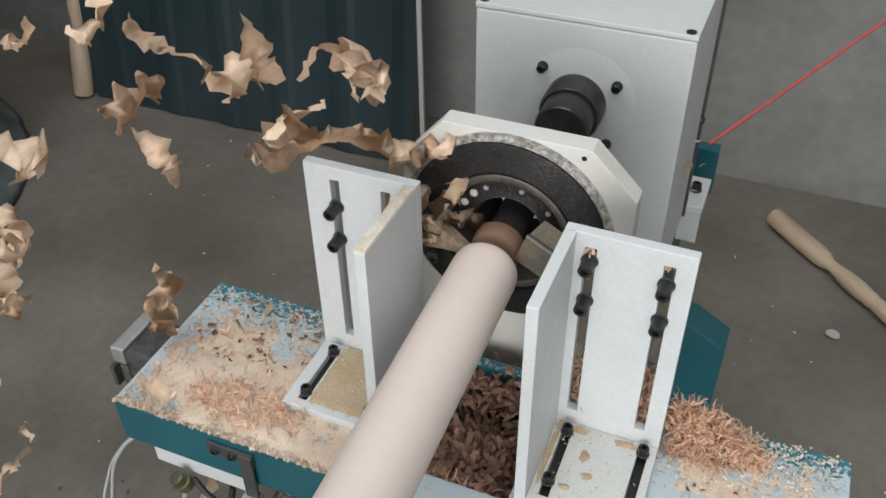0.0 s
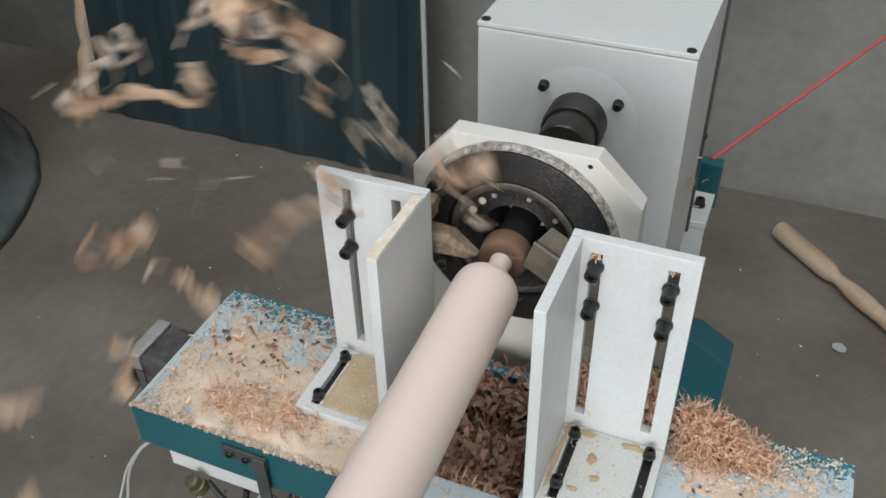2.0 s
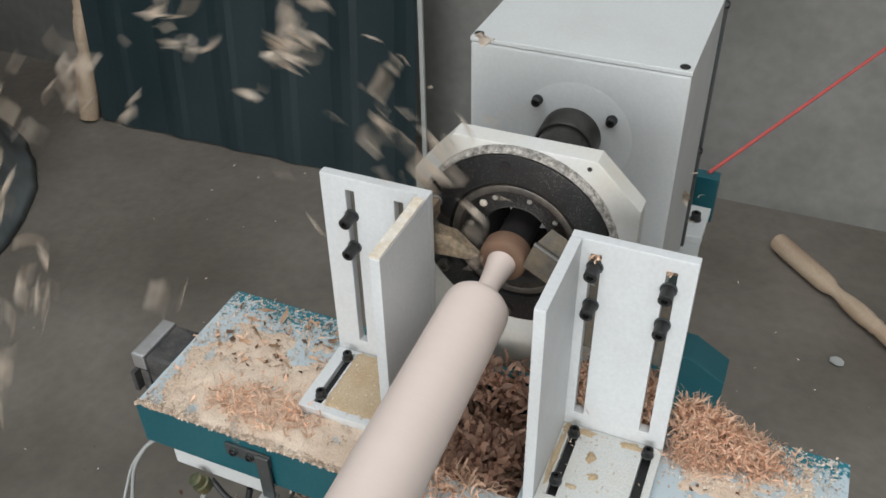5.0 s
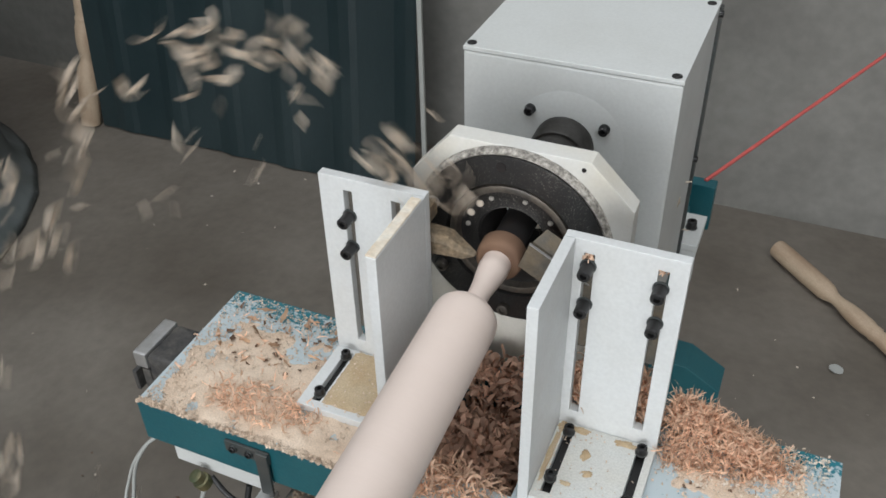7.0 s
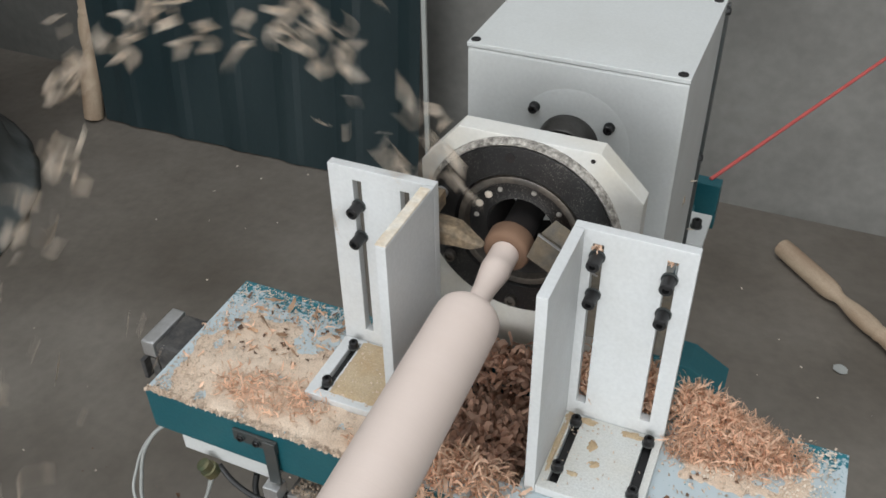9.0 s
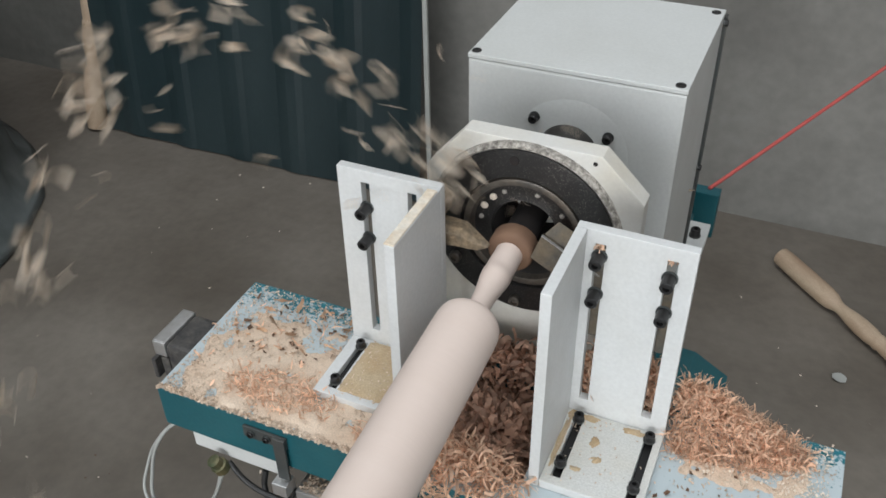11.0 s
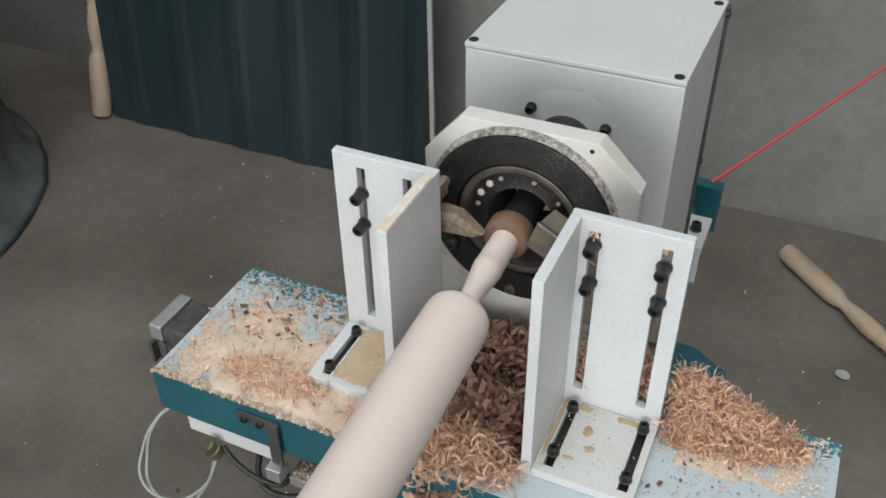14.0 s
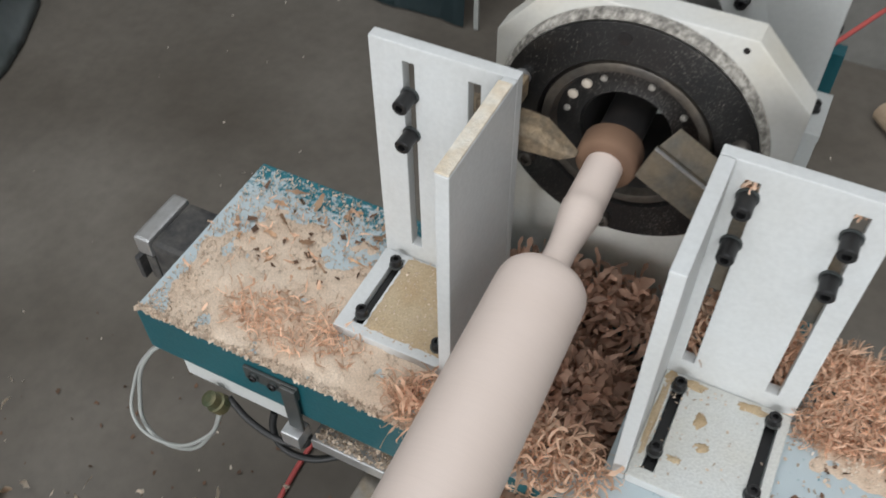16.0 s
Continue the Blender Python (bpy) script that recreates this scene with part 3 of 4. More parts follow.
for x, hz, hy in sect:
    rings.append([bm.verts.new((x, 0.043 + sy * hy, 0.853 + sz * hz - (0.006 if x > -0.045 else 0))) for sy, sz in ((-1, -0.7), (-1, 0.6), (-0.4, 1), (1, 0.8), (1, -1))])
for a, b in zip(rings, rings[1:]):
    for k in range(5):
        bm.faces.new([a[k], a[(k + 1) % 5], b[(k + 1) % 5], b[k]])
bm.faces.new(rings[0]), bm.faces.new(rings[-1])
bmesh.ops.recalc_face_normals(bm, faces=bm.faces[:])
bmesh.ops.bevel(bm, geom=bm.edges[:], offset=0.0008, segments=1, affect="EDGES")
part("tool_bar", bm, TOOL_DUST_SHADED, tl)
part("tool_clamp", box_bm(-0.098, -0.074, 0.019, 0.058, 0.874, 0.892, 0.0015), TOOL_DUST_SHADED, tl, "dusty clamp block")
tr = thing("turning_tool", "grey steel gouge with a hollow pointed edge", "turning tool", "turning tools")
CARRIED.append(tr)
# gouge: two long blades that meet along their upper edge and open towards the back
run = Vector((0.875, 0.0, -0.48)) * 0.075
tip_top, tip_low, tip_back = Vector((0.0265, 0.044, 0.8740)), Vector((0.0170, 0.040, 0.8470)), Vector((0.0370, 0.064, 0.8810))


def blade(a, b, push, mat, label):
    bm = bmesh.new()
    near = [bm.verts.new(p) for p in (a, b, b + run, a + run)]
    far = [bm.verts.new(v.co + push) for v in near]
    bm.faces.new(near), bm.faces.new(far[::-1])
    for q in range(4):
        bm.faces.new([near[q], far[q], far[(q + 1) % 4], near[(q + 1) % 4]])
    bmesh.ops.recalc_face_normals(bm, faces=bm.faces[:])
    bmesh.ops.bevel(bm, geom=bm.edges[:], offset=0.0006, segments=1, affect="EDGES")
    return part("blade", bm, mat, tr, label)


blade(tip_top, tip_low, Vector((0, 0.0045, 0)), GOUGE, "dust-filmed bevelled front blade")
blade(tip_top + Vector((0.001, 0.005, -0.001)), tip_back, Vector((0.001, 0.001, -0.0042)), GOUGE, "rear blade of the hollow gouge")
part("cutting_edge", box_bm(0, 0.079, -0.0008, 0.0010, -0.0006, 0.0010), SILVER, tr, "bright worn upper edge").matrix_local = Matrix.Translation(tip_top) @ run.to_track_quat("X", "Z").to_matrix().to_4x4()
part("tool_shank", box_bm(0.080, 0.165, 0.0055, 0.060, 0.800, 0.842, 0.0015), GOUGE, tr, "square steel shank")

# ---- stepper motor beside the table ----
mot = thing("stepper_motor", "dusty black stepper motor with a silver end cap", "motor")
CARRIED.append(mot)
part("motor_body", box_bm(-0.392, -0.3385, -0.062, -0.002, 0.612, 0.668, 0.006), MOTOR_BLACK, mot)
part("end_cap", box_bm(-0.4105, -0.3925, -0.063, -0.001, 0.648, 0.6705, 0.003), SILVER, mot, "silver cast end cap")
part("rear_cap", box_bm(-0.4045, -0.3925, -0.062, -0.002, 0.611, 0.6455, 0.003), MOTOR_BLACK, mot)
part("flange_plate", box_bm(-0.4170, -0.4110, -0.066, 0.000, 0.610, 0.640, 0.002), MOTOR_BLACK, mot, "black flange plate")

# ---- cables under the table ----
cl = tagged(tube("cable_loop", [(-0.330, -0.125, 0.632), (-0.352, -0.135, 0.61), (-0.372, -0.150, 0.55), (-0.362, -0.165, 0.505), (-0.325, -0.165, 0.500), (-0.285, -0.155, 0.545), (-0.266, -0.146, 0.60)], 0.0022, CABLE_GREY), "thin clear-grey cable loop hanging from the table", "cable")
c2 = tagged(tube("cable_loop", [(-0.330, -0.122, 0.634), (-0.360, -0.132, 0.60), (-0.378, -0.146, 0.56), (-0.372, -0.168, 0.520), (-0.335, -0.170, 0.510), (-0.290, -0.158, 0.54), (-0.263, -0.146, 0.60)], 0.0018, CABLE_GREY), "thin clear-grey cable loop hanging from the table", "cable")
c3 = tagged(tube("black_cable", [(-0.258, -0.142, 0.612), (-0.236, -0.146, 0.594), (-0.205, -0.146, 0.584), (-0.186, -0.140, 0.582), (-0.178, -0.138, 0.600)], 0.0032, CABLE_BLACK), "black cable clipped beneath the table edge", "cable")
c4 = tagged(tube("black_cable", [(-0.214, -0.136, 0.612), (-0.215, -0.142, 0.590), (-0.206, -0.146, 0.572), (-0.180, -0.144, 0.568), (-0.150, -0.130, 0.575)], 0.0034, CABLE_BLACK), "black cable clipped beneath the table edge", "cable")
CARRIED += [cl, c2, c3, c4]

# ---- things round the machine ----
def corrugated(name, label, x0, x1, y, top, lean):
    bm = bmesh.new()
    cols = []
    x, k = x0, 0
    while x < x1:
        for dx, dy in ((0, 0.0), (0.06, 0.002), (0.095, -0.005), (0.125, -0.006), (0.145, -0.002)):
            if x + dx <= x1:
                cols.append((x + dx, dy))
        x += 0.19
    grid = [[bm.verts.new((cx, y + dy + lean * z / top + 0.004 * noise.noise(Vector((cx * 3, z * 2, 1))), z)) for cx, dy in cols] for z in [top * i / 8 for i in range(9)]]
    for a, b in zip(grid, grid[1:]):
        for i in range(len(cols) - 1):
            bm.faces.new([a[i], a[i + 1], b[i + 1], b[i]])
    bmesh.ops.solidify(bm, geom=bm.faces[:], thickness=0.004)
    bmesh.ops.recalc_face_normals(bm, faces=bm.faces[:])
    ob = part(name, bm, TEAL_DARK)
    return tagged(ob, label, "metal sheet")


corrugated("metal_sheet", "dark green ribbed metal sheet leaning against the wall", -1.745, -0.652, 1.298, 1.5, 0.16).location.z = 0.004
tagged(part("edge_trim", box_bm(-0.646, -0.634, 1.298, 1.306, 0.003, 1.35, 0.001), CABLE_GREY), "thin pale metal edge strip beside the green sheet", "metal strip").rotation_euler = (0, 0, 0)

BAL = [(0, 0.018), (0.002, 0.0225), (0.03, 0.0235), (0.10, 0.024), (0.165, 0.0235), (0.185, 0.021), (0.20, 0.0155), (0.21, 0.0135), (0.225, 0.0145), (0.25, 0.0185), (0.28, 0.0205), (0.31, 0.020),
       (0.325, 0.0175), (0.330, 0.0185), (0.338, 0.0185), (0.343, 0.016), (0.36, 0.0175), (0.42, 0.020), (0.50, 0.018), (0.55, 0.0165), (0.60, 0.020), (0.70, 0.0205), (0.705, 0.018)]


def baluster(label, m):
    ob = part("turned_baluster", lathe_bm(BAL, 32, "z"), BALUSTER)
    smooth_by_angle(ob)
    ob.matrix_world = m
    return tagged(ob, label, "baluster", "turned balusters")


a, b = Vector((0.272, 1.391, 0.026)), Vector((0.545, 1.116, 0.023))
turn = (b - a).to_track_quat("Z", "Y").to_matrix().to_4x4()
baluster("turned wooden baluster lying on the concrete floor", Matrix.Translation(a) @ turn)
a, b = Vector((-1.790, 1.290, 0.003)), Vector((-1.745, 1.425, 0.70))
baluster("pale turned baluster leaning beside the green sheet", Matrix.Translation(a) @ (b - a).to_track_quat("Z", "Y").to_matrix().to_4x4() @ Matrix.Diagonal((1.3, 1.3, 1, 1)))

drum = thing("teal_drum", "large dark teal drum wrapped in cloudy plastic", "drum", at=(-2.30, 0.43, 0))
smooth_by_angle(part("drum_body", lathe_bm([(0.003, 0.02), (0.003, 0.70), (0.02, 0.712), (0.75, 0.70), (0.77, 0.68), (0.77, 0.02)], 72, "z"), TEAL, drum))
bm = bmesh.new()
rings = []
for z, r in ((0.004, 0.800), (0.02, 0.785), (0.05, 0.755), (0.10, 0.738), (0.17, 0.728), (0.24, 0.722)):
    ring_verts = []
    for k in range(96):
        c, sn = math.cos(math.tau * k / 96), math.sin(math.tau * k / 96)
        rr = r + 0.014 * noise.noise(Vector((c * 7, sn * 7, z * 9)))
        ring_verts.append(bm.verts.new((rr * c, rr * sn, z)))
    rings.append(ring_verts)
for ra, rb in zip(rings, rings[1:]):
    for k in range(96):
        bm.faces.new([ra[k], ra[(k + 1) % 96], rb[(k + 1) % 96], rb[k]])
bmesh.ops.solidify(bm, geom=bm.faces[:], thickness=0.002)
part("plastic_skirt", bm, PLASTIC, drum, "creased cloudy plastic wrap", True)

tagged(tube("red_cord", [(0.120, 0.79, 0.553), (0.241, 1.011, 0.5875), (0.362, 1.232, 0.622), (0.52, 1.52, 0.667)], 0.0034, RED), "taut red cord running up from the machine to the wall", "cord")
tagged(tube("red_cord", [(-0.385, -0.35, 0.004), (-0.395, 0.0, 0.004), (-0.403, 0.24, 0.004), (-0.32, 0.62, 0.004)], 0.0045, RED), "red cord lying on the floor", "cord")


# ---- shavings, chips and dust ----
def ribbon(bm, at, turn, length, width, curl, twist, seg=8, thick=0.0, wob=None):
    """A curled strip: it bends by curl radians along its length and twists."""
    p, d = Vector((0, 0, 0)), Vector((1, 0, 0))
    step = length / seg
    rows = []
    for k in range(seg + 1):
        f = k / seg
        w = width * (0.35 + 0.65 * math.sin(math.pi * min(max(f * 0.9 + 0.06, 0), 1))) * (1 if wob is None else 0.45 + 1.0 * wob.random())
        a, tw = curl * f, twist * f
        side = Vector((math.sin(tw) * math.sin(a), math.cos(tw), math.sin(tw) * math.cos(a)))
        rows.append((p - side * w / 2, p + side * w / 2))
        p = p + Vector((math.cos(a), 0.18 * math.sin(twist), -math.sin(a))) * step
    m = Matrix.Translation(at) @ turn
    vs = [(bm.verts.new(m @ a), bm.verts.new(m @ b)) for a, b in rows]
    for (a, b), (c, d2) in zip(vs, vs[1:]):
        bm.faces.new([a, b, d2, c])


def any_turn(rng, flat=0.0):
    e = Euler((rng.uniform(-math.pi, math.pi) * (1 - flat), rng.uniform(-math.pi, math.pi) * (1 - flat), rng.uniform(-math.pi, math.pi)))
    return e.to_matrix().to_4x4()


def curl_pile(name, label, count, place, seed, mat, size=(0.016, 0.034), width=(0.003, 0.007), curl=(3.0, 9.0), torn=False, flat=0.0):
    """A heap of curled shavings; place(rng) gives a point of the heap."""
    rng = random.Random(seed)
    bm = bmesh.new()
    for _ in range(count):
        x, y, z = place(rng)
        ribbon(bm, Vector((x, y, z)), any_turn(rng, flat), rng.uniform(*size), rng.uniform(*width), rng.uniform(*curl) * rng.choice((-1, 1)), rng.uniform(-2.5, 2.5), 9, wob=rng if torn else None)
    return tagged(part(name, bm, mat, None, "", True), label, "wood shavings", kind="stuff")


def heap(cx, cy, rx, ry, top, base, power=1.0, x_min=-9):
    def place(rng):
        while True:
            u, v = rng.uniform(-1, 1), rng.uniform(-1, 1)
            d = u * u + v * v
            if d < 1 and cx + u * rx > x_min:
                break
        h = top * (1 - d) ** power * (0.55 + 0.45 * rng.random() ** 0.5)
        return cx + u * rx, cy + v * ry, base + max(h, 0.002) + 0.001
    return place


pile_mid = curl_pile("shaving_pile", "heap of curly reddish wood shavings between the brackets, coloured darker for shade", 2700, heap(0.006, -0.055, 0.066, 0.090, 0.062, 0.640, 0.45), 11, CURL_MID, (0.010, 0.028), (0.0028, 0.0095), (0.5, 3.0), True)
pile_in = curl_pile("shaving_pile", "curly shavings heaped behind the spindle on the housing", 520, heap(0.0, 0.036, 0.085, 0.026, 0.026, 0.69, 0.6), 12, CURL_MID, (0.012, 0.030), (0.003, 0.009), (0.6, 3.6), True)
pile_right = curl_pile("shaving_pile", "heap of curly peach wood shavings on the teal table", 5600, heap(0.186, 0.024, 0.130, 0.040, 0.064, TABLE_Z, 2.0, 0.184), 13, CURL, (0.006, 0.022), (0.0005, 0.0022), (0.4, 3.4), True, 0.45)
pile_left = curl_pile("shaving_pile", "low drift of curly peach shavings on the table", 520, heap(-0.205, -0.096, 0.072, 0.028, 0.010, TABLE_Z, 1.2), 14, CURL, (0.008, 0.022), (0.0006, 0.0022), (0.6, 3.5), True, 0.6)
pile_front = curl_pile("shaving_pile", "curly shavings spilling over the front table edge", 1300, heap(-0.016, -0.116, 0.092, 0.030, 0.034, TABLE_Z - 0.004, 0.5), 15, CURL, (0.012, 0.032), (0.0008, 0.0034), (1.0, 4.6), True)
pile_thin = curl_pile("shaving_pile", "scattered curly shavings on the table", 100, heap(-0.25, -0.04, 0.085, 0.085, 0.004, TABLE_Z, 0.3), 16, CURL, (0.007, 0.020), (0.0008, 0.0034), (0.4, 2.6), True, 0.75)
pile_back = curl_pile("shaving_pile", "curly shavings heaped behind the slotted bracket", 800, heap(0.125, 0.030, 0.050, 0.022, 0.085, TABLE_Z, 0.7), 17, CURL, (0.018, 0.04), (0.001, 0.004))
pile_bark = curl_pile("bark_strips", "torn tan and brown wood strips lying on the sawdust", 22, heap(-0.245, 0.000, 0.085, 0.045, 0.005, TABLE_Z, 0.3), 18, TAN_STRIP, (0.010, 0.026), (0.0024, 0.0060), (0.2, 1.3), True, 0.85)
lodged = curl_pile("lodged_shavings", "tan shavings lodged in the bracket slots", 46, lambda r: (r.choice((0.095, 0.095, 0.1585)) + r.uniform(-0.0030, 0.0030), r.uniform(-0.0045, 0.004), 0.9165 - 0.010 * r.random() ** 2), 19, CURL, (0.004, 0.010), (0.0010, 0.0030), (0.4, 2.5), True)
CARRIED += [pile_bark, lodged, pile_left, pile_thin, pile_back]


def drift(name, label, x0, x1, y0, y1, height, seed, nx=70, ny=36):
    """A low uneven sheet of sawdust that thins out to its edges."""
    bm = bmesh.new()
    grid = []
    for j in range(ny + 1):
        row = []
        for i in range(nx + 1):
            x, y = x0 + (x1 - x0) * i / nx, y0 + (y1 - y0) * j / ny
            e = min(1, 6 * min(i / nx, 1 - i / nx), 8 * j / ny + 0.55) * min(1, 2.2 * (1 - j / ny))
            h = height * e * (0.45 + 0.9 * noise.noise(Vector((x * 30, y * 30, seed))) + 0.5 * noise.noise(Vector((x * 110, y * 110, seed)))) - 0.0006
            row.append(bm.verts.new((x + 0.002 * noise.noise(Vector((x * 90, y * 90, 3))), y + 0.003 * noise.noise(Vector((x * 90, y * 90, 8))), TABLE_Z + max(h, -0.003))))
        grid.append(row)
    for a, b in zip(grid, grid[1:]):
        for i in range(nx):
            bm.faces.new([a[i], a[i + 1], b[i + 1], b[i]])
    return tagged(part(name, bm, SAWDUST, None, "", True), label, "sawdust", kind="stuff")


CARRIED.append(drift("sawdust_drift", "cream sawdust drift over the table", -0.335, -0.064, -0.1365, 0.024, 0.0052, 2.0))
bm = bmesh.new()
grid = [[bm.verts.new((-0.151 + 0.076 * i / 20 + 0.0016 * noise.noise(Vector((i, j, 0.5))), -0.0765 + 0.082 * j / 20 + 0.0016 * noise.noise(Vector((i, j, 4.5))),
                       TABLE_Z + 0.0108 + (0.0012 if 0 < i < 20 and 0 < j < 20 else -0.0006) + 0.0006 * noise.noise(Vector((i * 0.7, j * 0.7, 2)))) ) for i in range(21)] for j in range(21)]
for ra, rb in zip(grid, grid[1:]):
    for i in range(20):
        bm.faces.new([ra[i], ra[i + 1], rb[i + 1], rb[i]])
CARRIED.append(tagged(part("sawdust_coat", bm, BASE_TAN, None, "", True), "tan sawdust coat on the bracket foot", "sawdust", kind="stuff"))
CARRIED.append(drift("sawdust_drift", "cream sawdust drift by the shaving heap", 0.185, 0.325, -0.035, 0.053, 0.0018, 7.0, 44, 40))


def smear(cx, cy, rx, ry, z, seed):
    """A thin caked patch of sawdust with an uneven outline."""
    bm = bmesh.new()
    mid = bm.verts.new((cx, cy, z + 0.0016))
    outer, inner = [], []
    for k in range(28):
        a = math.tau * k / 28
        c, sn = math.cos(a), math.sin(a)
        g = 1 + 0.55 * noise.noise(Vector((c * 1.7, sn * 1.7, seed))) + 0.25 * noise.noise(Vector((c * 6, sn * 6, seed)))
        outer.append(bm.verts.new((cx + rx * c * g, cy + ry * sn * g, z - 0.0004)))
        inner.append(bm.verts.new((cx + rx * c * g * 0.7, cy + ry * sn * g * 0.7, z + 0.0011 + 0.0006 * noise.noise(Vector((c * 5, sn * 5, seed + 3))))))
    for k in range(28):
        j = (k + 1) % 28
        bm.faces.new([outer[k], outer[j], inner[j], inner[k]])
        bm.faces.new([inner[k], inner[j], mid])
    return tagged(part("sawdust_smear", bm, BASE_TAN, None, "", True), "tan sawdust caked on the white bracket foot", "sawdust", kind="stuff")


CARRIED += [smear(cx, cy, rx, ry, TABLE_Z + 0.0107, sd) for cx, cy, rx, ry, sd in (
    (0.0865, -0.052, 0.0032, 0.036, 1), (0.0900, -0.0125, 0.0070, 0.0060, 2), (0.1050, -0.0110, 0.0110, 0.0040, 3), (0.1500, -0.0120, 0.0120, 0.0050, 4),
    (0.1180, -0.0400, 0.0050, 0.0070, 5), (0.1260, -0.0600, 0.0060, 0.0040, 6), (0.1100, -0.0780, 0.0050, 0.0030, 7))]


def flakes(name, label, count, place, seed, mat, size, base):
    rng = random.Random(seed)
    bm = bmesh.new()
    for _ in range(count):
        x, y = place(rng)
        s = rng.uniform(*size)
        m = Matrix.Translation((x, y, base + rng.uniform(0.0006, 0.0022))) @ any_turn(rng, 0.75)
        pts = [bm.verts.new(m @ Vector((s * a * rng.uniform(0.6, 1.1), s * b * rng.uniform(0.3, 0.9), s * 0.2 * rng.uniform(-1, 1)))) for a, b in ((-1, -1), (1, -0.7), (0.9, 1), (-0.8, 0.8))]
        bm.faces.new(pts)
    return tagged(part(name, bm, mat), label, "wood chips", kind="stuff")


def over_left(rng):
    y = -0.1365 + 0.188 * rng.random() ** 1.35
    return rng.uniform(-0.334, -0.066), y


def over_right(rng):
    return 0.18 + 0.16 * rng.random(), rng.uniform(-0.128, 0.058)


def over_front(rng):
    return rng.uniform(-0.336, -0.06), -0.1390 + 0.006 * rng.random()


CARRIED.append(flakes("sawdust_flakes", "pale sawdust flakes over the table", 7000, over_left, 21, SAWDUST, (0.0006, 0.0017), TABLE_Z))
CARRIED.append(flakes("sawdust_flakes", "pale sawdust flakes over the table", 650, over_right, 22, SAWDUST, (0.0008, 0.0022), TABLE_Z))
CARRIED.append(flakes("sawdust_flakes", "sawdust fringe along the front table edge", 1500, over_front, 23, SAWDUST, (0.001, 0.003), TABLE_Z))
CARRIED.append(flakes("bark_chips", "dark bark chips scattered over the sawdust", 30, lambda r: (r.uniform(-0.33, -0.18), -0.05 + 0.09 * r.random()), 24, DARK_CHIP, (0.0014, 0.0055), TABLE_Z + 0.002))
CARRIED.append(flakes("sawdust_flakes", "cream flakes spread round the shaving heap", 1300, lambda r: (0.19 + 0.145 * r.random(), -0.03 + 0.08 * r.random() ** 0.7), 31, CHIP_PALE, (0.0006, 0.0019), TABLE_Z + 0.001))
CARRIED.append(flakes("bark_chips", "dark bark chips beside the heap", 26, lambda r: (r.uniform(0.18, 0.30), r.uniform(-0.13, -0.02)), 25, DARK_CHIP, (0.001, 0.0035), TABLE_Z + 0.001))
CARRIED.append(flakes("sawdust_flakes", "sawdust in the corner of the bracket", 120, lambda r: (0.086 + 0.085 * r.random() ** 2.2, -0.012 - 0.085 * r.random() ** 2.0), 26, SAWDUST, (0.0006, 0.0016), TABLE_Z + 0.0105))
CARRIED.append(flakes("sawdust_flakes", "sawdust over the bracket foot", 500, lambda r: (-0.150 + 0.076 * r.random(), -0.080 + 0.085 * r.random()), 27, SAWDUST, (0.0005, 0.0014), TABLE_Z + 0.0105))
CARRIED.append(flakes("sawdust_flakes", "sawdust on the ledge below the table", 700, lambda r: (r.uniform(-0.172, -0.066), r.uniform(-0.138, -0.114)), 28, SAWDUST, (0.001, 0.0028), 0.6002))
flakes("floor_chips", "small wood chips littering the concrete floor", 120, lambda r: (r.uniform(-1.3, 0.6), r.uniform(-0.4, 1.3)), 29, CHIP_PALE, (0.0015, 0.0045), 0.0015)
flakes("floor_chips", "dark shavings littering the floor near the table", 110, lambda r: (r.uniform(-0.9, -0.25), r.uniform(-0.35, 0.25)), 30, DARK_CHIP, (0.002, 0.0055), 0.0015)
bm = bmesh.new()
ribbon(bm, Vector((0, 0, 0)), Matrix(), 0.030, 0.026, 0.35, 0.2, 6)
tagged(part("paper_scrap", bm, CABLE_GREY), "pale crumpled scrap on the floor", "scrap").location = (0.4250, 1.0300, 0.006)

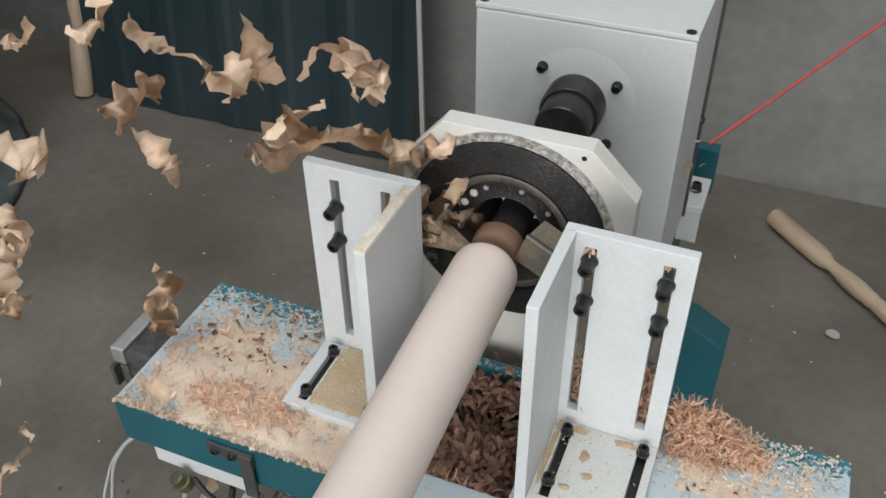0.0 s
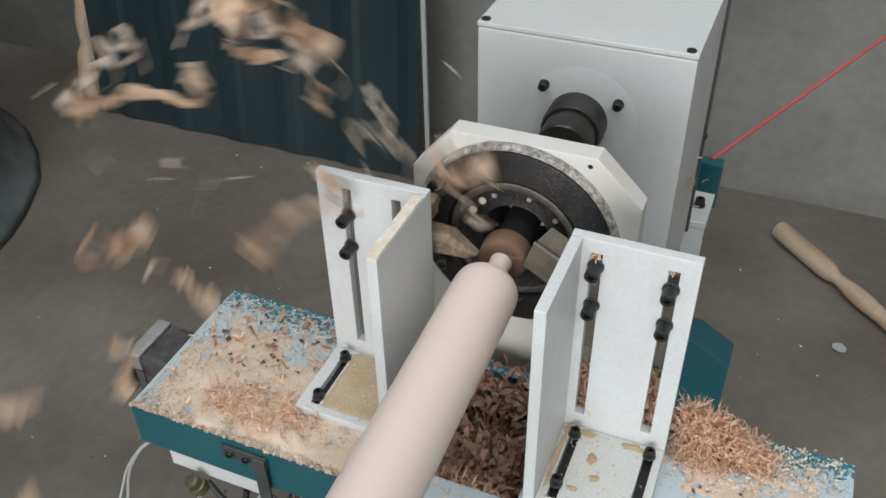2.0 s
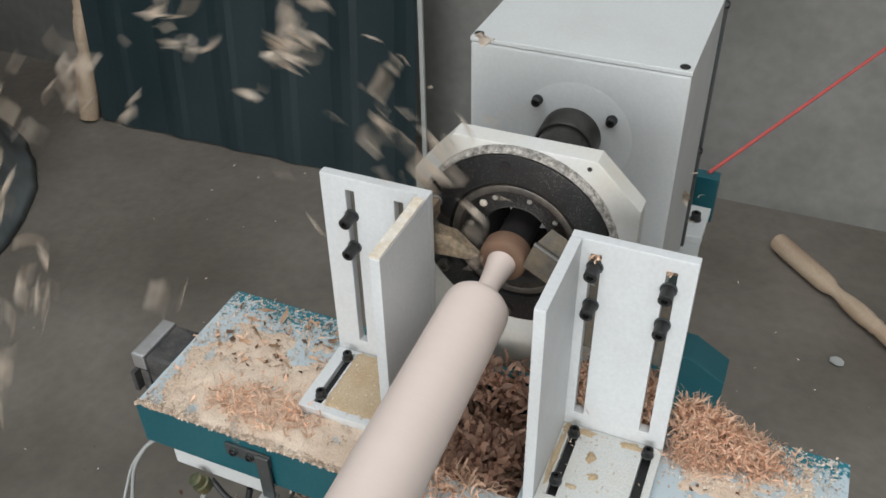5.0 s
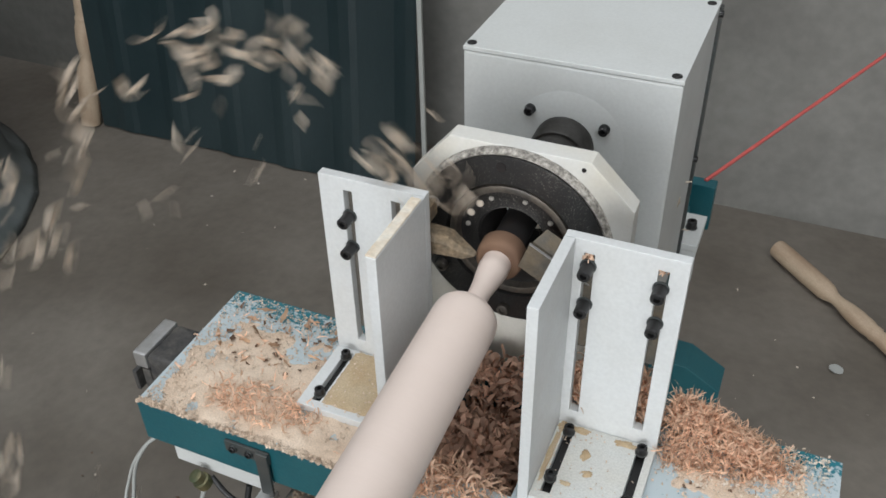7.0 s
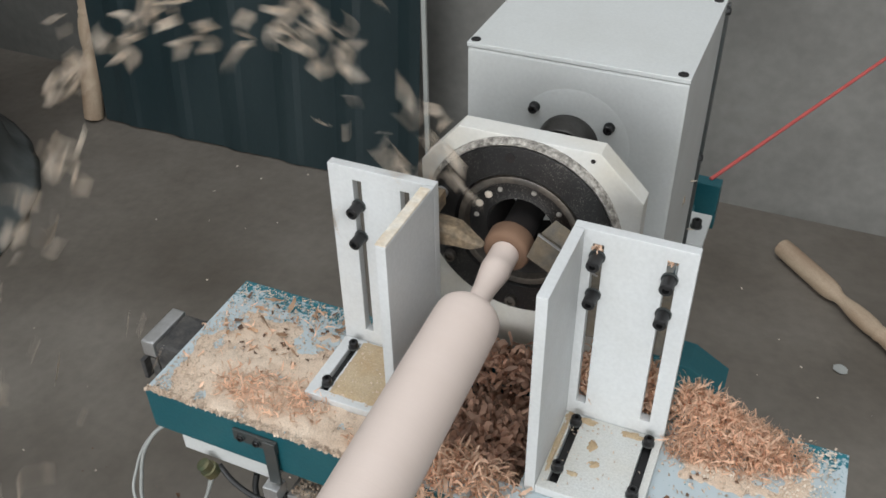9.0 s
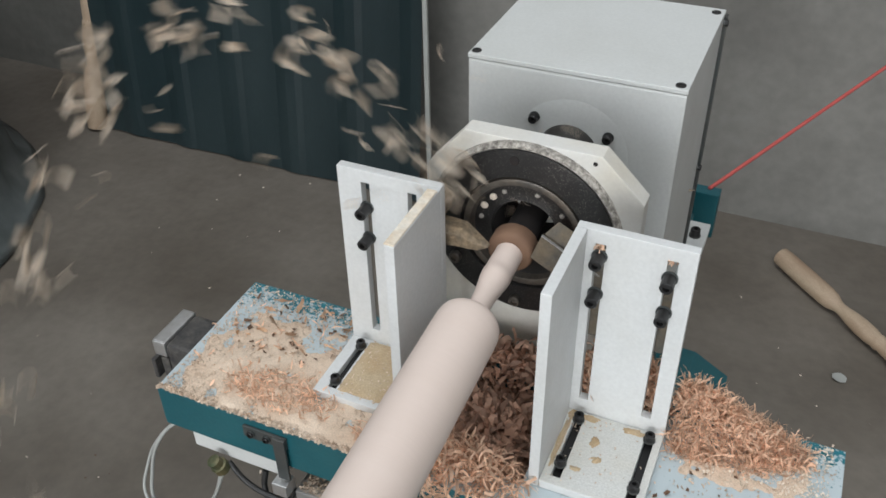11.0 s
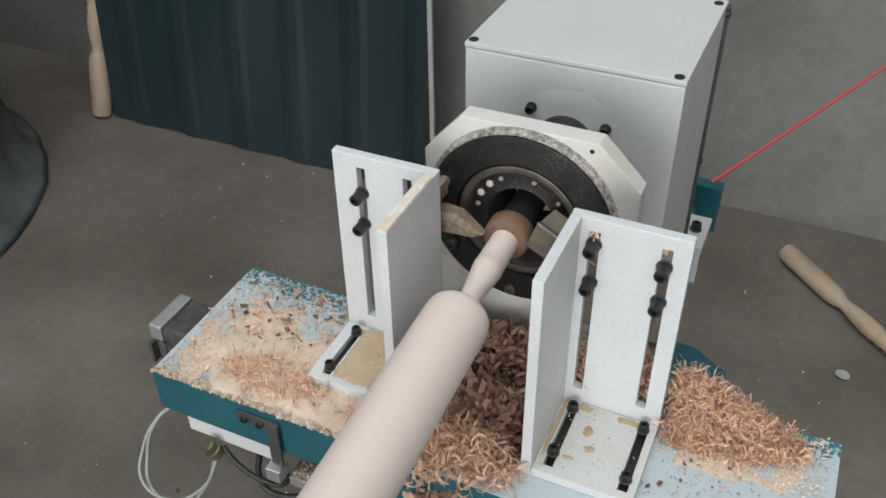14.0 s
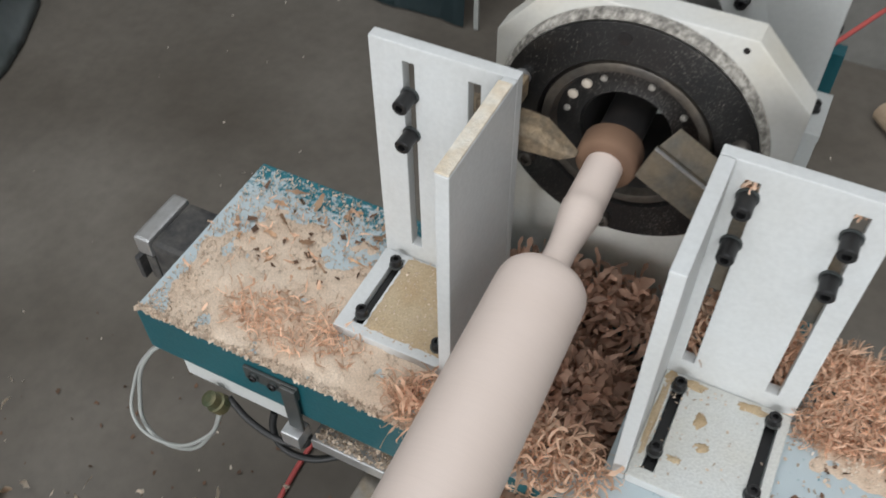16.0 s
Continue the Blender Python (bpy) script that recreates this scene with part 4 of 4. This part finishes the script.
# ---- flying shavings ----
def flying_mesh(seed, length, width):
    """One torn, curling strip: its bend, twist and width wander along it."""
    rng = random.Random(seed)
    bm = bmesh.new()
    seg = max(6, int(length / 0.005))
    p, turn = Vector((-length * 0.35, 0, 0)), Matrix.Identity(3)
    bend, twist, w = rng.uniform(-0.35, 0.35), rng.uniform(-0.2, 0.2), width * 0.6
    rows = []
    for k in range(seg + 1):
        w = min(max(w * rng.uniform(0.72, 1.38), width * 0.45), width * 1.3)
        tip = 0.25 if k in (0, seg) else 0.65 if k in (1, seg - 1) else 1.0
        lean = rng.uniform(-0.18, 0.18) * width
        rows.append([bm.verts.new(p + turn @ Vector((rng.uniform(-0.12, 0.12) * width, u * w * tip + lean, -0.9 * u * u * w * tip))) for u in (-0.5, 0.0, 0.5)])
        bend = max(-0.5, min(0.5, bend + rng.uniform(-0.28, 0.28)))
        twist = max(-0.4, min(0.4, twist + rng.uniform(-0.22, 0.22)))
        turn = turn @ Euler((twist, bend, rng.uniform(-0.22, 0.22))).to_matrix()
        p = p + turn @ Vector((length / seg, 0, 0))
    for (a, b, c), (d, e, f) in zip(rows, rows[1:]):
        bm.faces.new([a, b, e, d])
        bm.faces.new([b, c, f, e])
    bmesh.ops.solidify(bm, geom=bm.faces[:], thickness=0.0006)
    me = bpy.data.meshes.new("flying_shaving")
    bm.to_mesh(me)
    bm.free()
    me.materials.append(CURL_FLY if length > 0.028 else CHIP_PALE)
    for f in me.polygons:
        f.use_smooth = True
    return me


LONG = [flying_mesh(40 + k, 0.070 + 0.012 * k, 0.021 + 0.004 * (k % 3)) for k in range(8)]
SHORT = [flying_mesh(60 + k, 0.013 + 0.0028 * k, 0.0040 + 0.0011 * (k % 4)) for k in range(6)]
FLIGHTS = []


def puff_mesh(seed, sources, count, spread):
    """A loose puff of chips that fly close together."""
    rng = random.Random(seed)
    bm = bmesh.new()
    for k in range(count):
        first = len(bm.verts)
        bm.from_mesh(sources[rng.randrange(len(sources))])
        bm.verts.ensure_lookup_table()
        m = Matrix.Translation([rng.uniform(-1.4, 1.4) * spread, rng.uniform(-1, 1) * spread, rng.uniform(-1, 1) * spread]) @ Euler((rng.uniform(0, 6), rng.uniform(0, 6), rng.uniform(0, 6))).to_matrix().to_4x4()
        for v in bm.verts[first:]:
            v.co = m @ v.co
    me = bpy.data.meshes.new("chip_puff")
    bm.to_mesh(me)
    bm.free()
    me.materials.append(sources[0].materials[0])
    for f in me.polygons:
        f.use_smooth = True
    return me


STRIPS = [flying_mesh(120 + k, 0.028 + 0.007 * k, 0.0065 + 0.002 * (k % 3)) for k in range(6)]
CURL_PUFF = [puff_mesh(80 + k, STRIPS, 2 + k % 3, 0.013) for k in range(7)]
CHIP_PUFF = [puff_mesh(90 + k, SHORT, 3 + k % 3, 0.075) for k in range(6)]


def feed_at(t):
    for (a, u), (b, v) in zip(FEED, FEED[1:]):
        if t <= b:
            return u + (v - u) * (t - a) / (b - a)
    return FEED[-1][1]


def launch(mesh, label, t0, rng, speeds, lifts, towards):
    """One shaving: it waits inside the headstock, flies from the cut and comes to rest on the floor beside the aisle."""
    ob = tagged(new("flying_shaving", mesh), label, "wood shaving", "shavings flying from the cut", "stuff" if mesh.name.startswith("chip_puff") else "")
    start = Vector((-0.050 + rng.uniform(-0.015, 0.01), 0.060 + feed_at(t0), AXIS_Z + 0.045 + rng.uniform(-0.02, 0.02)))
    spin = Vector((rng.uniform(-1, 1), rng.uniform(-1, 1), rng.uniform(-1, 1))).normalized()
    rate, phase = rng.uniform(3, 9), rng.uniform(0, 6.28)
    for _ in range(60):
        p, v = start.copy(), Vector((-rng.uniform(*speeds), rng.uniform(*towards), rng.uniform(*lifts)))
        out, t = [], 0.0
        while True:
            out.append((t0 + t, p.copy(), phase + rate * t))
            if p.z <= 0.0125 or t > 2.0:
                break
            for _ in range(5):
                v += (Vector((0, 0, -8.6)) - v * 0.3) * 0.02
                p = p + v * 0.02
                p.z = max(p.z, 0.012)
            t += 0.1
        edge = -0.08 + (0.52 * (p.x + 0.78) if p.x > -0.78 else 0.96 * (-0.78 - p.x))
        if p.y < edge - 0.09:
            break
    store = Vector((rng.uniform(-0.05, 0.02), 0.445 + rng.uniform(0, 0.06), 0.65 + rng.uniform(0, 0.10)))
    rows = []
    if t0 >= 0.15:
        wait = Matrix.Translation(store) @ Matrix.Rotation(phase, 4, spin)
        rows = [(0, wait), (t0 - 0.134, wait)]
    for a, pos, ang in out:
        if a >= 0.04 or rows or a == out[-1][0]:
            if not rows:
                rows.append((0, Matrix.Translation(pos) @ Matrix.Rotation(ang, 4, spin)))
            if a > 0.04:
                rows.append((a, Matrix.Translation(pos) @ Matrix.Rotation(ang, 4, spin)))
    rows.append((16.0, rows[-1][1]))
    FLIGHTS.append((ob, rows))


rng = random.Random(77)
t = -0.62
while t < 2.0:
    launch(rng.choice(LONG), "long curled pale peach shaving flung from the cut", t, rng, (0.55, 1.35), (1.3, 2.05), (-0.75, -0.05))
    t += 0.021 if t < 1.35 else 0.036
t = 1.7
while t < 11.62:
    launch(rng.choice(CURL_PUFF), "tangled clump of pale peach shavings flung from the cut", t, rng, (0.88, 1.08), (1.84, 2.04), (-0.50, -0.22))
    if rng.random() < 0.55:
        launch(rng.choice(CHIP_PUFF), "loose puff of small cream wood chips flung from the cut", t + 0.02, rng, (0.35, 1.6), (0.8, 2.0), (-0.9, -0.05))
    t += 0.025


# ---- what moves ----
def motions():
    for ob in CARRIED:
        walk(ob, [(t, pose(0, s, 0)) for t, s in FEED])
    for ob, rise in ((pile_mid, 0.040), (pile_right, 0.020), (pile_front, 0.045), (pile_in, 0.034)):
        walk(ob, [(t, pose(0, s, -rise * max(0, 1 - t / 12.5))) for t, s in FEED])
    turns = [k / FPS for k in range(0, 16 * FPS + 1)]
    walk(work, [(t, LINE @ Matrix.Rotation(radians(80 * k), 4, "Y")) for k, t in enumerate(turns)])
    walk(stock, [(t, LINE @ pose(0, feed_at(t), 0) @ Matrix.Rotation(radians(80 * k), 4, "Y")) for k, t in enumerate(turns)])
    for ob, rows in FLIGHTS:
        walk(ob, rows)


motions()
